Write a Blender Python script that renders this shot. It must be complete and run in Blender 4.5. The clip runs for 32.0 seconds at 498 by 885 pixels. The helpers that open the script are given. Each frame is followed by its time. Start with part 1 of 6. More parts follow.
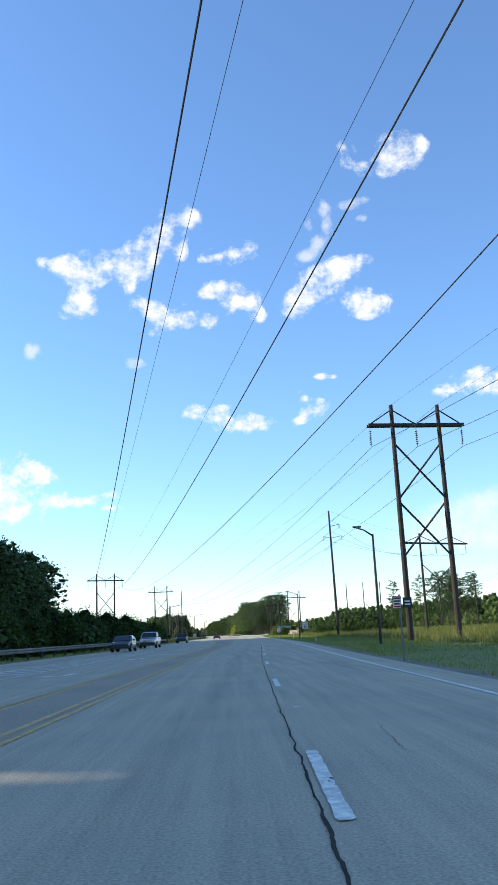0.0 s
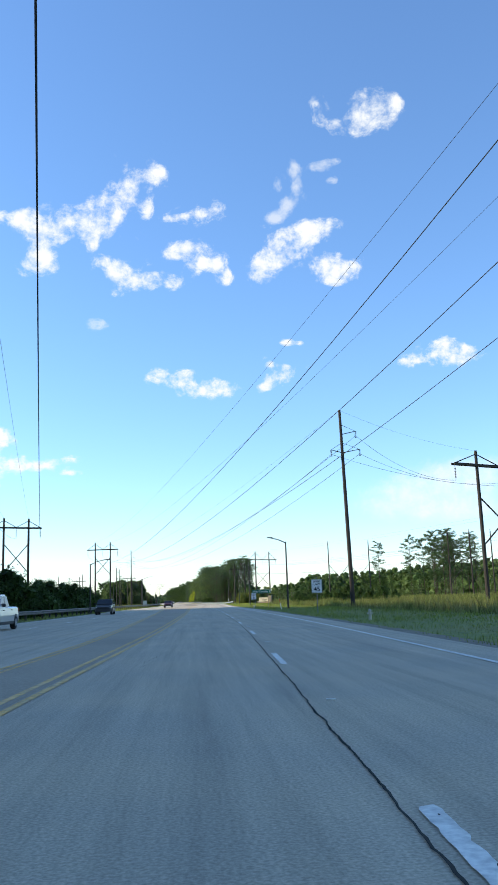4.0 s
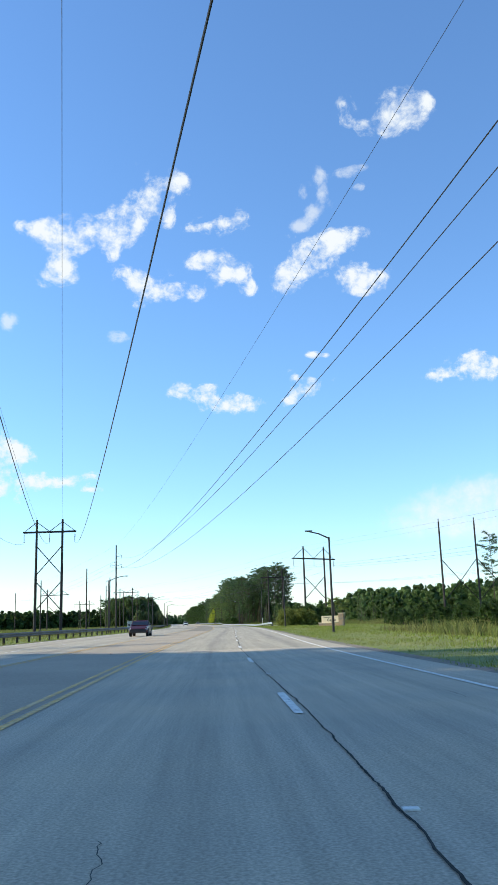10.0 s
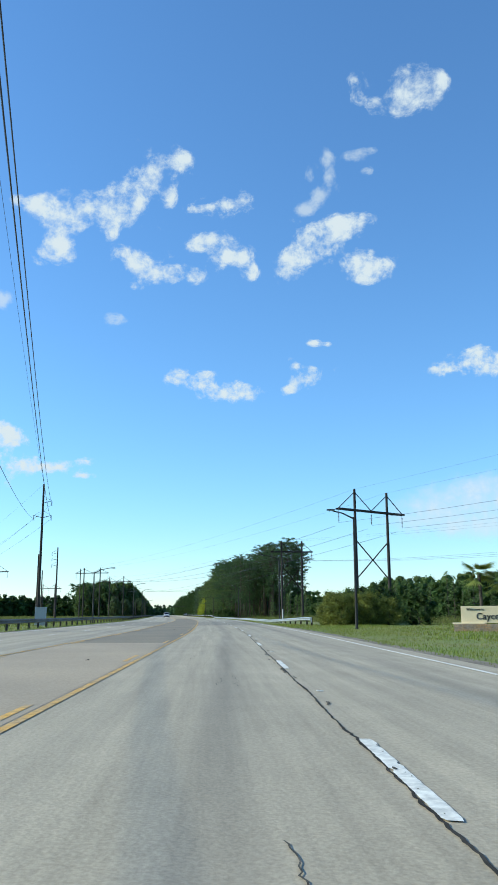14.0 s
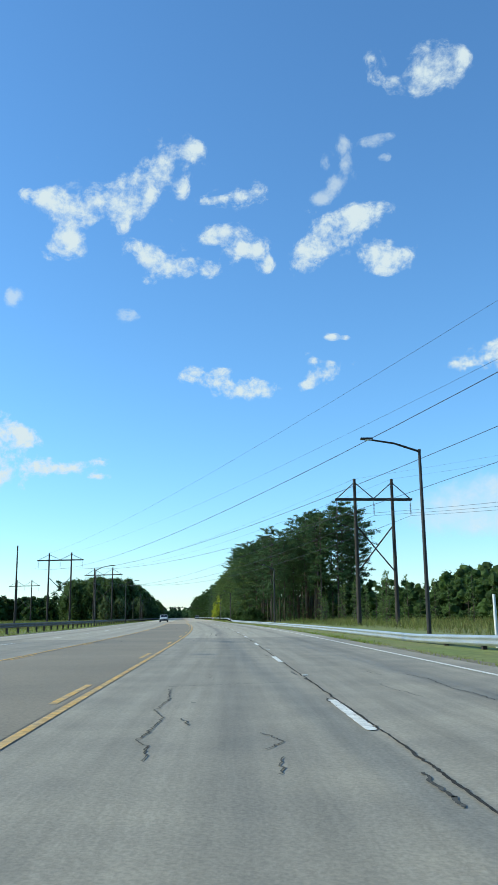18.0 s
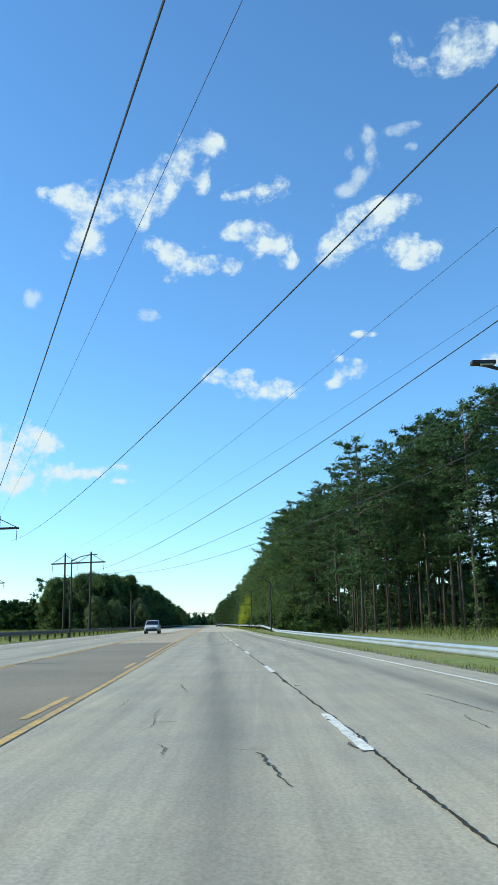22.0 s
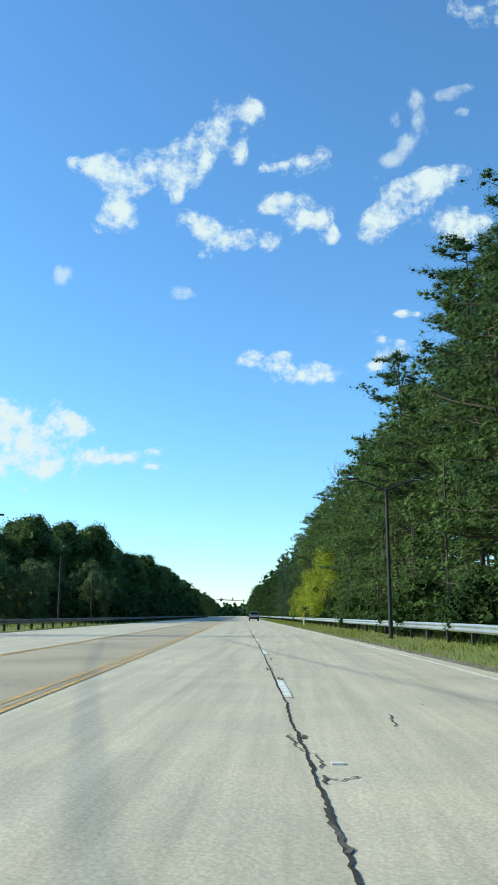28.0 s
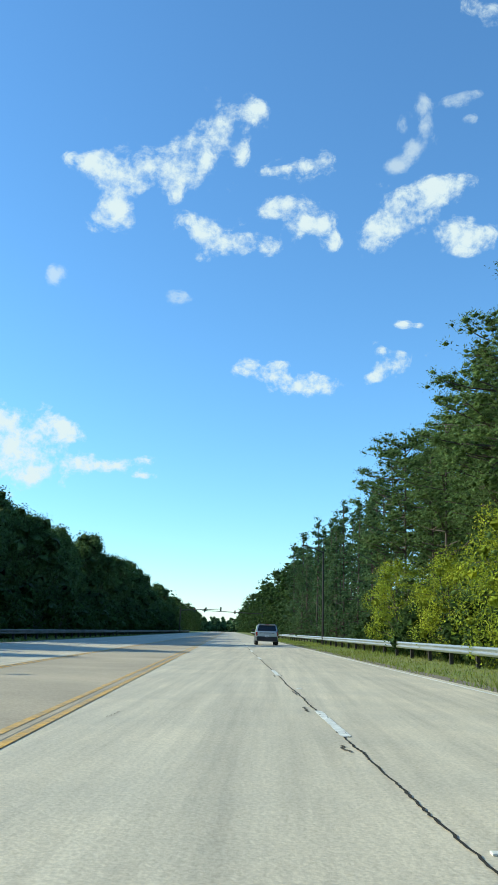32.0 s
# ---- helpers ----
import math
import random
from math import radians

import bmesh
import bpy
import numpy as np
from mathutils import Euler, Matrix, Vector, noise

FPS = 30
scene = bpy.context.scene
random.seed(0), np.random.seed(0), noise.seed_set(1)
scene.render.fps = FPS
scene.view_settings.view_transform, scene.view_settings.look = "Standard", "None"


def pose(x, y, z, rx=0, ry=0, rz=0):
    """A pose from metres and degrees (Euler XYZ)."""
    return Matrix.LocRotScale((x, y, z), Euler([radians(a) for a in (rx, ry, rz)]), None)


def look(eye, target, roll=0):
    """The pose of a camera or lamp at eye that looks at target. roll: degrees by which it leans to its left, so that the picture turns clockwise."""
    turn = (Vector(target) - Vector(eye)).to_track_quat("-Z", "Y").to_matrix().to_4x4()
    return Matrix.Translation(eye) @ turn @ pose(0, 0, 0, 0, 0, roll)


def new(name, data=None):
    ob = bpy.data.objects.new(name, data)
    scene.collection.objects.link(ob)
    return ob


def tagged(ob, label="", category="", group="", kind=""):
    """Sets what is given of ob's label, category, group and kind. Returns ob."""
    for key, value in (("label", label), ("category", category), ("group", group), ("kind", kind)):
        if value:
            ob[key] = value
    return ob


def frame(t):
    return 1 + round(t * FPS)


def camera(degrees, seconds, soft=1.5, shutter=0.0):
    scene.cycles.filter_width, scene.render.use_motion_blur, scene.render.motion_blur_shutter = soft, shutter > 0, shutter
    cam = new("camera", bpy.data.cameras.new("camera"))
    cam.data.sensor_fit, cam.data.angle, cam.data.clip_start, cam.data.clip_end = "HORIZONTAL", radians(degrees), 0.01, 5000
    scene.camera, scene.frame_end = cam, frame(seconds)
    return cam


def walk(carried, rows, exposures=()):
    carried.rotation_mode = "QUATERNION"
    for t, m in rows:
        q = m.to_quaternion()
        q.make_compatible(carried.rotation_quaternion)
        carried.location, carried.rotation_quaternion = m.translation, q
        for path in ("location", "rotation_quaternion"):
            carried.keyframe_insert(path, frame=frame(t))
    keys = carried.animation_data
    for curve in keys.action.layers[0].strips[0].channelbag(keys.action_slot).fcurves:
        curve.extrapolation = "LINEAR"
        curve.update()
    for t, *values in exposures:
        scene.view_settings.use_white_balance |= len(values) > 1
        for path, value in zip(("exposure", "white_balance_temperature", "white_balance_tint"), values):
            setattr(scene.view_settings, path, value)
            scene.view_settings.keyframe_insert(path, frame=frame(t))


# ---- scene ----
cam = camera(33.843, 32.0, soft=1.6)
PATH = [  # seconds, eye, target, roll
(0, (-0.000, -0.000, 1.105), (2.934, 97.342, 23.817), -2.636),
    (0.5, (0.141, 5.760, 1.103), (3.421, 103.316, 22.827), -2.644),
    (1, (0.187, 11.770, 1.099), (5.060, 109.487, 21.780), -2.790),
    (1.5, (0.184, 17.987, 1.099), (6.691, 115.836, 20.672), -2.894),
    (2, (0.146, 24.437, 1.102), (7.883, 122.465, 19.286), -2.857),
    (2.5, (0.136, 31.127, 1.102), (7.933, 129.245, 18.770), -2.801),
    (4.5, (1.204, 60.907, 1.100), (8.464, 158.723, 20.575), -1.877),
    (5, (1.379, 68.539, 1.099), (8.971, 166.213, 21.156), -2.000),
    (5.5, (1.525, 76.245, 1.099), (9.420, 173.808, 21.572), -2.169),
    (6, (1.642, 84.084, 1.095), (9.718, 181.585, 21.792), -2.378),
    (6.5, (1.820, 92.143, 1.092), (9.783, 189.631, 21.895), -2.411),
    (7, (2.024, 100.484, 1.090), (9.653, 197.981, 21.975), -2.359),
    (7.5, (2.212, 109.112, 1.092), (9.351, 206.605, 22.165), -2.237),
    (8, (2.374, 117.933, 1.097), (9.026, 215.427, 22.330), -2.150),
    (8.5, (2.507, 126.912, 1.105), (8.631, 224.415, 22.451), -2.054),
    (9, (2.606, 136.169, 1.101), (8.209, 233.687, 22.524), -2.027),
    (9.5, (2.736, 145.611, 1.092), (7.819, 243.166, 22.476), -1.991),
    (10, (2.832, 155.237, 1.095), (7.334, 252.831, 22.427), -1.773),
    (10.5, (2.899, 165.007, 1.102), (6.840, 262.637, 22.381), -1.625),
    (11, (2.951, 174.848, 1.108), (6.533, 272.507, 22.319), -1.611),
    (11.5, (2.999, 184.721, 1.111), (6.434, 282.360, 22.435), -1.478),
    (12, (3.035, 194.706, 1.109), (6.619, 292.354, 22.371), -1.300),
    (12.5, (3.048, 204.753, 1.104), (6.942, 302.377, 22.422), -1.057),
    (13, (3.140, 214.871, 1.100), (7.453, 312.504, 22.296), -0.795),
    (13.5, (3.262, 225.049, 1.097), (7.951, 322.743, 21.931), -0.480),
    (15.5, (4.198, 266.432, 1.100), (9.085, 364.247, 21.308), 0.321),
    (16, (4.264, 276.818, 1.100), (8.853, 374.594, 21.564), 0.223),
    (16.5, (4.276, 287.200, 1.099), (8.381, 384.982, 21.636), -0.016),
    (17, (4.244, 297.545, 1.098), (8.047, 395.353, 21.571), -0.411),
    (17.5, (4.245, 307.925, 1.098), (7.595, 405.734, 21.643), -0.644),
    (18, (4.321, 318.294, 1.099), (7.227, 416.069, 21.874), -0.672),
    (18.5, (4.369, 328.659, 1.100), (6.801, 426.382, 22.177), -0.619),
    (19, (4.333, 339.088, 1.100), (6.368, 436.739, 22.550), -0.580),
    (19.5, (4.193, 349.606, 1.101), (5.981, 447.195, 22.851), -0.648),
    (20, (3.996, 360.221, 1.101), (5.497, 457.766, 23.073), -0.740),
    (20.5, (3.800, 370.912, 1.100), (5.069, 468.453, 23.101), -0.907),
    (21, (3.599, 381.601, 1.097), (4.457, 479.167, 23.007), -0.989),
    (21.5, (3.345, 392.270, 1.096), (3.775, 489.880, 22.825), -0.994),
    (22, (2.961, 402.935, 1.094), (2.891, 500.580, 22.669), -1.073),
    (22.5, (2.548, 413.590, 1.094), (2.028, 511.253, 22.583), -1.166),
    (23, (2.190, 424.190, 1.095), (1.177, 521.823, 22.701), -1.115),
    (23.5, (1.785, 434.671, 1.098), (0.387, 532.281, 22.785), -1.148),
    (24, (1.299, 445.129, 1.102), (-0.304, 542.720, 22.860), -1.244),
    (24.5, (0.736, 455.618, 1.106), (-1.056, 553.221, 22.794), -1.379),
    (25, (0.145, 466.143, 1.109), (-1.862, 563.797, 22.550), -1.717),
    (25.5, (-0.409, 476.623, 1.112), (-2.667, 574.325, 22.306), -1.927),
    (27.5, (-1.887, 519.290, 1.096), (-5.805, 617.070, 21.680), -0.303),
    (28, (-2.480, 530.159, 1.097), (-6.831, 627.913, 21.719), 0.067),
    (28.5, (-3.132, 541.015, 1.100), (-7.791, 638.728, 21.847), 0.412),
    (29, (-3.865, 551.840, 1.104), (-8.578, 649.448, 22.328), 0.693),
    (29.5, (-4.622, 562.702, 1.104), (-9.140, 660.266, 22.574), 0.625),
    (30, (-5.361, 573.596, 1.104), (-9.469, 671.135, 22.770), 0.342),
    (30.5, (-6.048, 584.552, 1.102), (-9.717, 682.059, 22.984), 0.163),
    (31, (-6.684, 595.614, 1.100), (-10.095, 693.110, 23.079), 0.353),
    (31.5, (-7.298, 606.749, 1.099), (-10.634, 704.204, 23.264), 0.861),
    (32, (-7.916, 617.918, 1.098), (-11.431, 715.297, 23.568), 1.601),
]
walk(cam, [(t, look(e, g, r)) for t, e, g, r in PATH], [(0, 0.9, 6350, 9), (9, 0.82, 6200, 7), (10.2, 0.77, 6100, 6), (11.4, 0.6, 5850, 3), (13, 0.52, 5700, 0), (18, 0.5, 5700, -4), (23, 0.62, 5750, -5), (28, 0.63, 5750, -7), (32, 0.63, 5750, -7)])
SKY, SUN, CLOUD = 0.143, 3.8, 0.57
DASH_LAT = 1.68

# ---- light ----
SUN_EL, SUN_AZ = 29.0, 277.0  # elevation, and compass turn from +y towards +x
world = bpy.data.worlds.new("sky")
scene.world = world
world.use_nodes = True
wn, wl = world.node_tree.nodes, world.node_tree.links
wn.clear()
sky = wn.new("ShaderNodeTexSky")
sky.sky_type = "NISHITA"
sky.sun_disc = False
sky.sun_elevation, sky.sun_rotation = radians(SUN_EL), radians(SUN_AZ)
sky.altitude, sky.air_density, sky.dust_density, sky.ozone_density = 60, 1.1, 0.06, 6.2
bg = wn.new("ShaderNodeBackground")
bg.inputs[1].default_value = SKY
wo = wn.new("ShaderNodeOutputWorld")
wl.new(sky.outputs[0], bg.inputs[0])
wl.new(bg.outputs[0], wo.inputs[0])
sun = new("sun", bpy.data.lights.new("sun", "SUN"))
sun.data.energy, sun.data.angle, sun.data.color = SUN, radians(0.55), (1.0, 0.87, 0.64)
to_sun = Vector((math.sin(radians(SUN_AZ)) * math.cos(radians(SUN_EL)), math.cos(radians(SUN_AZ)) * math.cos(radians(SUN_EL)), math.sin(radians(SUN_EL))))
sun.matrix_world = look(to_sun * 300, (0, 0, 0))



# ---- distant clouds: soft far-off backdrop ----
def cloud_material(name, soft, cover, ragged=2.5):
    m = bpy.data.materials.new(name)
    m.use_nodes = True
    n, l = m.node_tree.nodes, m.node_tree.links
    n.clear()
    att = n.new("ShaderNodeAttribute")
    att.attribute_name = "thickness"
    co = n.new("ShaderNodeTexCoord")
    n1 = n.new("ShaderNodeTexNoise")
    n1.inputs["Scale"].default_value, n1.inputs["Detail"].default_value, n1.inputs["Roughness"].default_value = 0.013, 12, 0.64
    n1.inputs["Distortion"].default_value = 0.12
    l.new(co.outputs["Object"], n1.inputs["Vector"])
    mad = n.new("ShaderNodeMath")
    mad.operation = "MULTIPLY_ADD"
    mad.inputs[1].default_value, mad.inputs[2].default_value = ragged, 0.01 - ragged / 2
    l.new(n1.outputs[0], mad.inputs[0])
    add = n.new("ShaderNodeMath")
    add.operation = "ADD"
    l.new(att.outputs["Fac"], add.inputs[0])
    l.new(mad.outputs[0], add.inputs[1])
    edge = n.new("ShaderNodeMapRange")
    edge.interpolation_type = "SMOOTHSTEP"
    edge.inputs[1].default_value, edge.inputs[2].default_value = 0.42, 0.42 + soft
    edge.inputs[4].default_value = cover
    l.new(add.outputs[0], edge.inputs[0])
    body = n.new("ShaderNodeMapRange")
    body.inputs[1].default_value, body.inputs[2].default_value = 0.5, 1.25
    l.new(add.outputs[0], body.inputs[0])
    col = n.new("ShaderNodeMix")
    col.data_type = "RGBA"
    col.inputs[6].default_value, col.inputs[7].default_value = (0.9, 0.95, 1.0, 1), (1.0, 0.99, 0.975, 1)
    l.new(body.outputs[0], col.inputs[0])
    em = n.new("ShaderNodeEmission")
    em.inputs[1].default_value = CLOUD
    l.new(col.outputs[2], em.inputs[0])
    tr = n.new("ShaderNodeBsdfTransparent")
    mx = n.new("ShaderNodeMixShader")
    l.new(edge.outputs[0], mx.inputs[0])
    l.new(tr.outputs[0], mx.inputs[1])
    l.new(em.outputs[0], mx.inputs[2])
    out = n.new("ShaderNodeOutputMaterial")
    l.new(mx.outputs[0], out.inputs[0])
    return m


def cloud(place, puffs, material, label):
    """A far cloud: a billowed sheet whose thickness is the sum of its puffs (x, y, width, height in metres)."""
    p = Vector(place)
    x0, x1 = min(a - 2 * w for a, b, w, h in puffs), max(a + 2 * w for a, b, w, h in puffs)
    y0, y1 = min(b - 2 * h for a, b, w, h in puffs), max(b + 2 * h for a, b, w, h in puffs)
    step = max(9.0, (x1 - x0) / 110)
    nx, ny = int((x1 - x0) / step) + 2, int((y1 - y0) / step) + 2
    xs, ys = np.meshgrid(x0 + np.arange(nx) * step, y0 + np.arange(ny) * step)
    keep = np.ones_like(xs)
    for a, b, w, h in puffs:
        keep *= 1 - 0.97 * np.exp(-0.8 * (((xs - a) / w) ** 2 + ((ys - b) / h) ** 2))
    thick = 1 - keep
    vs = np.stack([xs.ravel(), ys.ravel(), (thick * 60).ravel()], 1)
    fs = [(j * nx + i, j * nx + i + 1, (j + 1) * nx + i + 1, (j + 1) * nx + i) for j in range(ny - 1) for i in range(nx - 1)]
    me = bpy.data.meshes.new("cloud")
    me.from_pydata(vs.tolist(), [], fs)
    at_ = me.attributes.new("thickness", "FLOAT", "POINT")
    at_.data.foreach_set("value", thick.ravel().astype(np.float32))
    me.materials.append(material)
    ob = new("cloud", me)
    ob.matrix_basis = look(p, p * 2 - Vector((3, 215, 0))) @ Matrix.Identity(4)
    return tagged(ob, label, "cloud", "scattered fair weather clouds", "structure")


M_CLOUD = cloud_material("bright_cumulus", 0.78, 0.98, 2.8)
M_HAZE = cloud_material("thin_stratus", 1.0, 0.95, 0.9)
M_WISP = cloud_material("faint_wisp", 0.7, 0.6, 1.9)
cloud((-380, 2850, 1369), [(278, 191, 43, 34), (230, 171, 58, 46), (169, 120, 65, 53), (115, 62, 62, 50), (67, 9, 58, 43), (19, -20, 58, 34), (-47, 5, 58, 50), (-86, -40, 50, 46), (-153, -34, 46, 53), (-201, -9, 50, 38), (-258, 5, 34, 19), (-143, -130, 58, 53), (-105, -159, 50, 34), (-172, -159, 46, 31), (240, 62, 27, 43), (49, -72, 22, 38)], M_CLOUD, "small bright white cumulus cloud with ragged edges")
cloud((-75, 3050, 1262), [(-236, 34, 45, 33), (-164, -10, 53, 37), (-195, -88, 29, 18), (-112, -47, 57, 37), (-51, -27, 53, 33), (21, -43, 41, 29), (62, 65, 70, 37), (102, 86, 53, 29), (205, 24, 33, 49), (236, -27, 21, 29), (133, 34, 45, 33)], M_CLOUD, "small bright white cumulus cloud with ragged edges")
cloud((37, 3050, 1500), [(-96, -17, 41, 21), (-34, -14, 54, 25), (39, 3, 46, 29), (92, 29, 25, 21)], M_CLOUD, "small bright white cumulus cloud with ragged edges")
cloud((480, 2150, 1351), [(66, 17, 61, 41), (33, -16, 47, 32), (114, 14, 30, 30), (7, -38, 23, 17), (-47, -23, 27, 23), (-84, 2, 27, 27), (-91, 43, 17, 17)], M_CLOUD, "small bright white cumulus cloud with ragged edges")
cloud((499, 3150, 1368), [(-32, 70, 78, 55), (-85, 16, 78, 55), (-151, -28, 69, 51), (-204, -70, 43, 48), (21, 102, 64, 43), (107, 112, 39, 25), (64, -38, 51, 34), (119, -70, 64, 39), (96, -113, 51, 21), (172, -60, 30, 25), (-107, 80, 34, 25)], M_CLOUD, "small bright white cumulus cloud with ragged edges")
cloud((3, 3850, 1028), [(-147, 36, 56, 30), (-65, 11, 67, 41), (-1, -22, 67, 46), (-15, 41, 36, 20), (152, -30, 67, 41), (76, -36, 30, 23)], M_CLOUD, "small bright white cumulus cloud with ragged edges")
cloud((385, 3300, 956), [(-23, -52, 57, 36), (-68, -95, 43, 22), (20, -19, 27, 18), (-46, 2, 27, 22), (31, 85, 36, 13), (85, 79, 18, 9)], M_CLOUD, "small bright white cumulus cloud with ragged edges")
cloud((1388, 4300, 1294), [(-7, -1, 118, 53), (-140, -25, 88, 29), (37, 43, 71, 41), (110, -16, 88, 47)], M_CLOUD, "small bright white cumulus cloud with ragged edges")
cloud((-922, 4000, 726), [(348, -16, 67, 26), (335, -80, 67, 16), (193, -49, 103, 23), (63, -41, 103, 28), (12, 70, 67, 36), (-143, 23, 142, 116), (-273, -3, 155, 129), (-169, -106, 155, 62), (-40, 101, 78, 57), (-324, 101, 103, 78)], M_CLOUD, "small bright white cumulus cloud with ragged edges")
cloud((434, 2800, 1489), [(-27, 45, 24, 42), (-86, 6, 20, 30), (-57, -61, 42, 34), (-105, -109, 52, 28), (-18, -13, 24, 36), (69, 55, 38, 22), (116, 70, 32, 15), (107, 6, 20, 11)], M_WISP, "faint torn wisp of white cloud")
cloud((-567, 3200, 1137), [(-206, 21, 38, 38), (206, -21, 42, 26)], M_WISP, "faint torn wisp of white cloud")
cloud((1437, 4601, 570), [(-15, 42, 370, 105), (-200, -35, 277, 92), (169, 104, 277, 92), (46, -112, 400, 80)], M_HAZE, "broad pale veil of low cloud")

# ---- materials ----
def mat(name, col, rough=0.8, metal=0.0, var=0.12, scale=8.0, bump=0.0, col2=None, fine=60.0, spec=0.4, island=0.0, thin=0.0, oil=False, depth=0.02):
    """A surface with variation at two scales in metres, and relief."""
    m = bpy.data.materials.new(name)
    m.use_nodes = True
    n, l = m.node_tree.nodes, m.node_tree.links
    b = n["Principled BSDF"]
    b.inputs["Roughness"].default_value, b.inputs["Metallic"].default_value = rough, metal
    b.inputs["Specular IOR Level"].default_value = spec
    geo = n.new("ShaderNodeNewGeometry")
    big, small = n.new("ShaderNodeTexNoise"), n.new("ShaderNodeTexNoise")
    big.inputs["Scale"].default_value, big.inputs["Detail"].default_value = 1.0 / scale, 5
    small.inputs["Scale"].default_value, small.inputs["Detail"].default_value = fine, 4
    for t in (big, small):
        l.new(geo.outputs["Position"], t.inputs["Vector"])
    mix = n.new("ShaderNodeMix")
    mix.data_type = "RGBA"
    c2 = col2 or tuple(c * (1 - 2.2 * var) for c in col)
    mix.inputs[6].default_value, mix.inputs[7].default_value = (*col, 1), (*c2, 1)
    ramp = n.new("ShaderNodeMapRange")
    ramp.inputs[1].default_value, ramp.inputs[2].default_value = 0.35, 0.65
    l.new(big.outputs[0], ramp.inputs[0])
    l.new(ramp.outputs[0], mix.inputs[0])
    hsv = n.new("ShaderNodeHueSaturation")
    val = n.new("ShaderNodeMapRange")
    val.inputs[3].default_value, val.inputs[4].default_value = 1 - var * 1.6, 1 + var * 1.6
    val.inputs[1].default_value, val.inputs[2].default_value = 0.3, 0.7
    l.new(small.outputs[0], val.inputs[0])
    if island:
        add = n.new("ShaderNodeMath")
        add.operation = "MULTIPLY"
        isl = n.new("ShaderNodeMapRange")
        isl.inputs[3].default_value, isl.inputs[4].default_value = 1 - island, 1 + island
        l.new(geo.outputs["Random Per Island"], isl.inputs[0])
        l.new(val.outputs[0], add.inputs[0])
        l.new(isl.outputs[0], add.inputs[1])
        l.new(add.outputs[0], hsv.inputs["Value"])
    else:
        l.new(val.outputs[0], hsv.inputs["Value"])
    l.new(mix.outputs[2], hsv.inputs["Color"])
    l.new(hsv.outputs[0], b.inputs["Base Color"])
    if oil:  # streaks along the lanes, and the wear of traffic
        mp = n.new("ShaderNodeMapping")
        mp.inputs["Scale"].default_value = (3.2, 0.09, 1.0)
        st = n.new("ShaderNodeTexNoise")
        st.inputs["Scale"].default_value, st.inputs["Detail"].default_value, st.inputs["Roughness"].default_value = 1.0, 8, 0.7
        l.new(geo.outputs["Position"], mp.inputs["Vector"])
        l.new(mp.outputs[0], st.inputs["Vector"])
        sv = n.new("ShaderNodeMapRange")
        sv.inputs[1].default_value, sv.inputs[2].default_value, sv.inputs[3].default_value, sv.inputs[4].default_value = 0.3, 0.7, 0.8, 1.18
        l.new(st.outputs[0], sv.inputs[0])
        mv = n.new("ShaderNodeMath")
        mv.operation = "MULTIPLY"
        l.new(val.outputs[0], mv.inputs[0])
        l.new(sv.outputs[0], mv.inputs[1])
        l.new(mv.outputs[0], hsv.inputs["Value"])
    if oil:  # oil and tyre band along the lanes
        at_ = n.new("ShaderNodeAttribute")
        at_.attribute_name = "oil"
        dk = n.new("ShaderNodeMix")
        dk.data_type = "RGBA"
        dk.inputs[7].default_value = (0.085, 0.082, 0.077, 1)
        sc = n.new("ShaderNodeMath")
        sc.operation = "MULTIPLY"
        sc.use_clamp = True
        sc.inputs[1].default_value = 0.5
        l.new(at_.outputs["Fac"], sc.inputs[0])
        l.new(sc.outputs[0], dk.inputs[0])
        l.new(hsv.outputs[0], dk.inputs[6])
        l.new(dk.outputs[2], b.inputs["Base Color"])
    if bump:
        bp = n.new("ShaderNodeBump")
        bp.inputs["Strength"].default_value, bp.inputs["Distance"].default_value = bump, depth
        l.new(small.outputs[0], bp.inputs["Height"])
        l.new(bp.outputs[0], b.inputs["Normal"])
    if thin:
        tr = n.new("ShaderNodeBsdfTranslucent")
        l.new(hsv.outputs[0], tr.inputs[0])
        ms = n.new("ShaderNodeMixShader")
        ms.inputs[0].default_value = thin
        l.new(b.outputs[0], ms.inputs[1])
        l.new(tr.outputs[0], ms.inputs[2])
        l.new(ms.outputs[0], n["Material Output"].inputs[0])
    return m


M_ROAD_C = mat("worn_grey_concrete_road", (0.415, 0.362, 0.265), 0.85, var=0.1, scale=1.3, fine=34, bump=0.18, col2=(0.35, 0.318, 0.248), oil=True)
M_ROAD = mat("worn_concrete_road", (0.57, 0.495, 0.365), 0.85, var=0.1, scale=1.6, fine=34, bump=0.18, col2=(0.5, 0.442, 0.335), oil=True)
M_ROAD_A = mat("grey_asphalt_road", (0.49, 0.41, 0.285), 0.85, var=0.16, scale=2.5, fine=45, bump=0.2, col2=(0.42, 0.365, 0.27), oil=True)
M_ROAD_B = mat("stained_concrete_road", (0.415, 0.358, 0.26), 0.85, var=0.1, scale=1.3, fine=34, bump=0.18, col2=(0.375, 0.325, 0.235), oil=True)
M_ROAD_E = mat("dull_concrete_road", (0.315, 0.28, 0.212), 0.85, var=0.1, scale=1.3, fine=34, bump=0.18, col2=(0.25, 0.225, 0.176), oil=True)
M_MEDIAN = mat("brown_asphalt", (0.26, 0.218, 0.155), 0.88, var=0.1, scale=5, fine=25, bump=0.2, col2=(0.205, 0.175, 0.127))
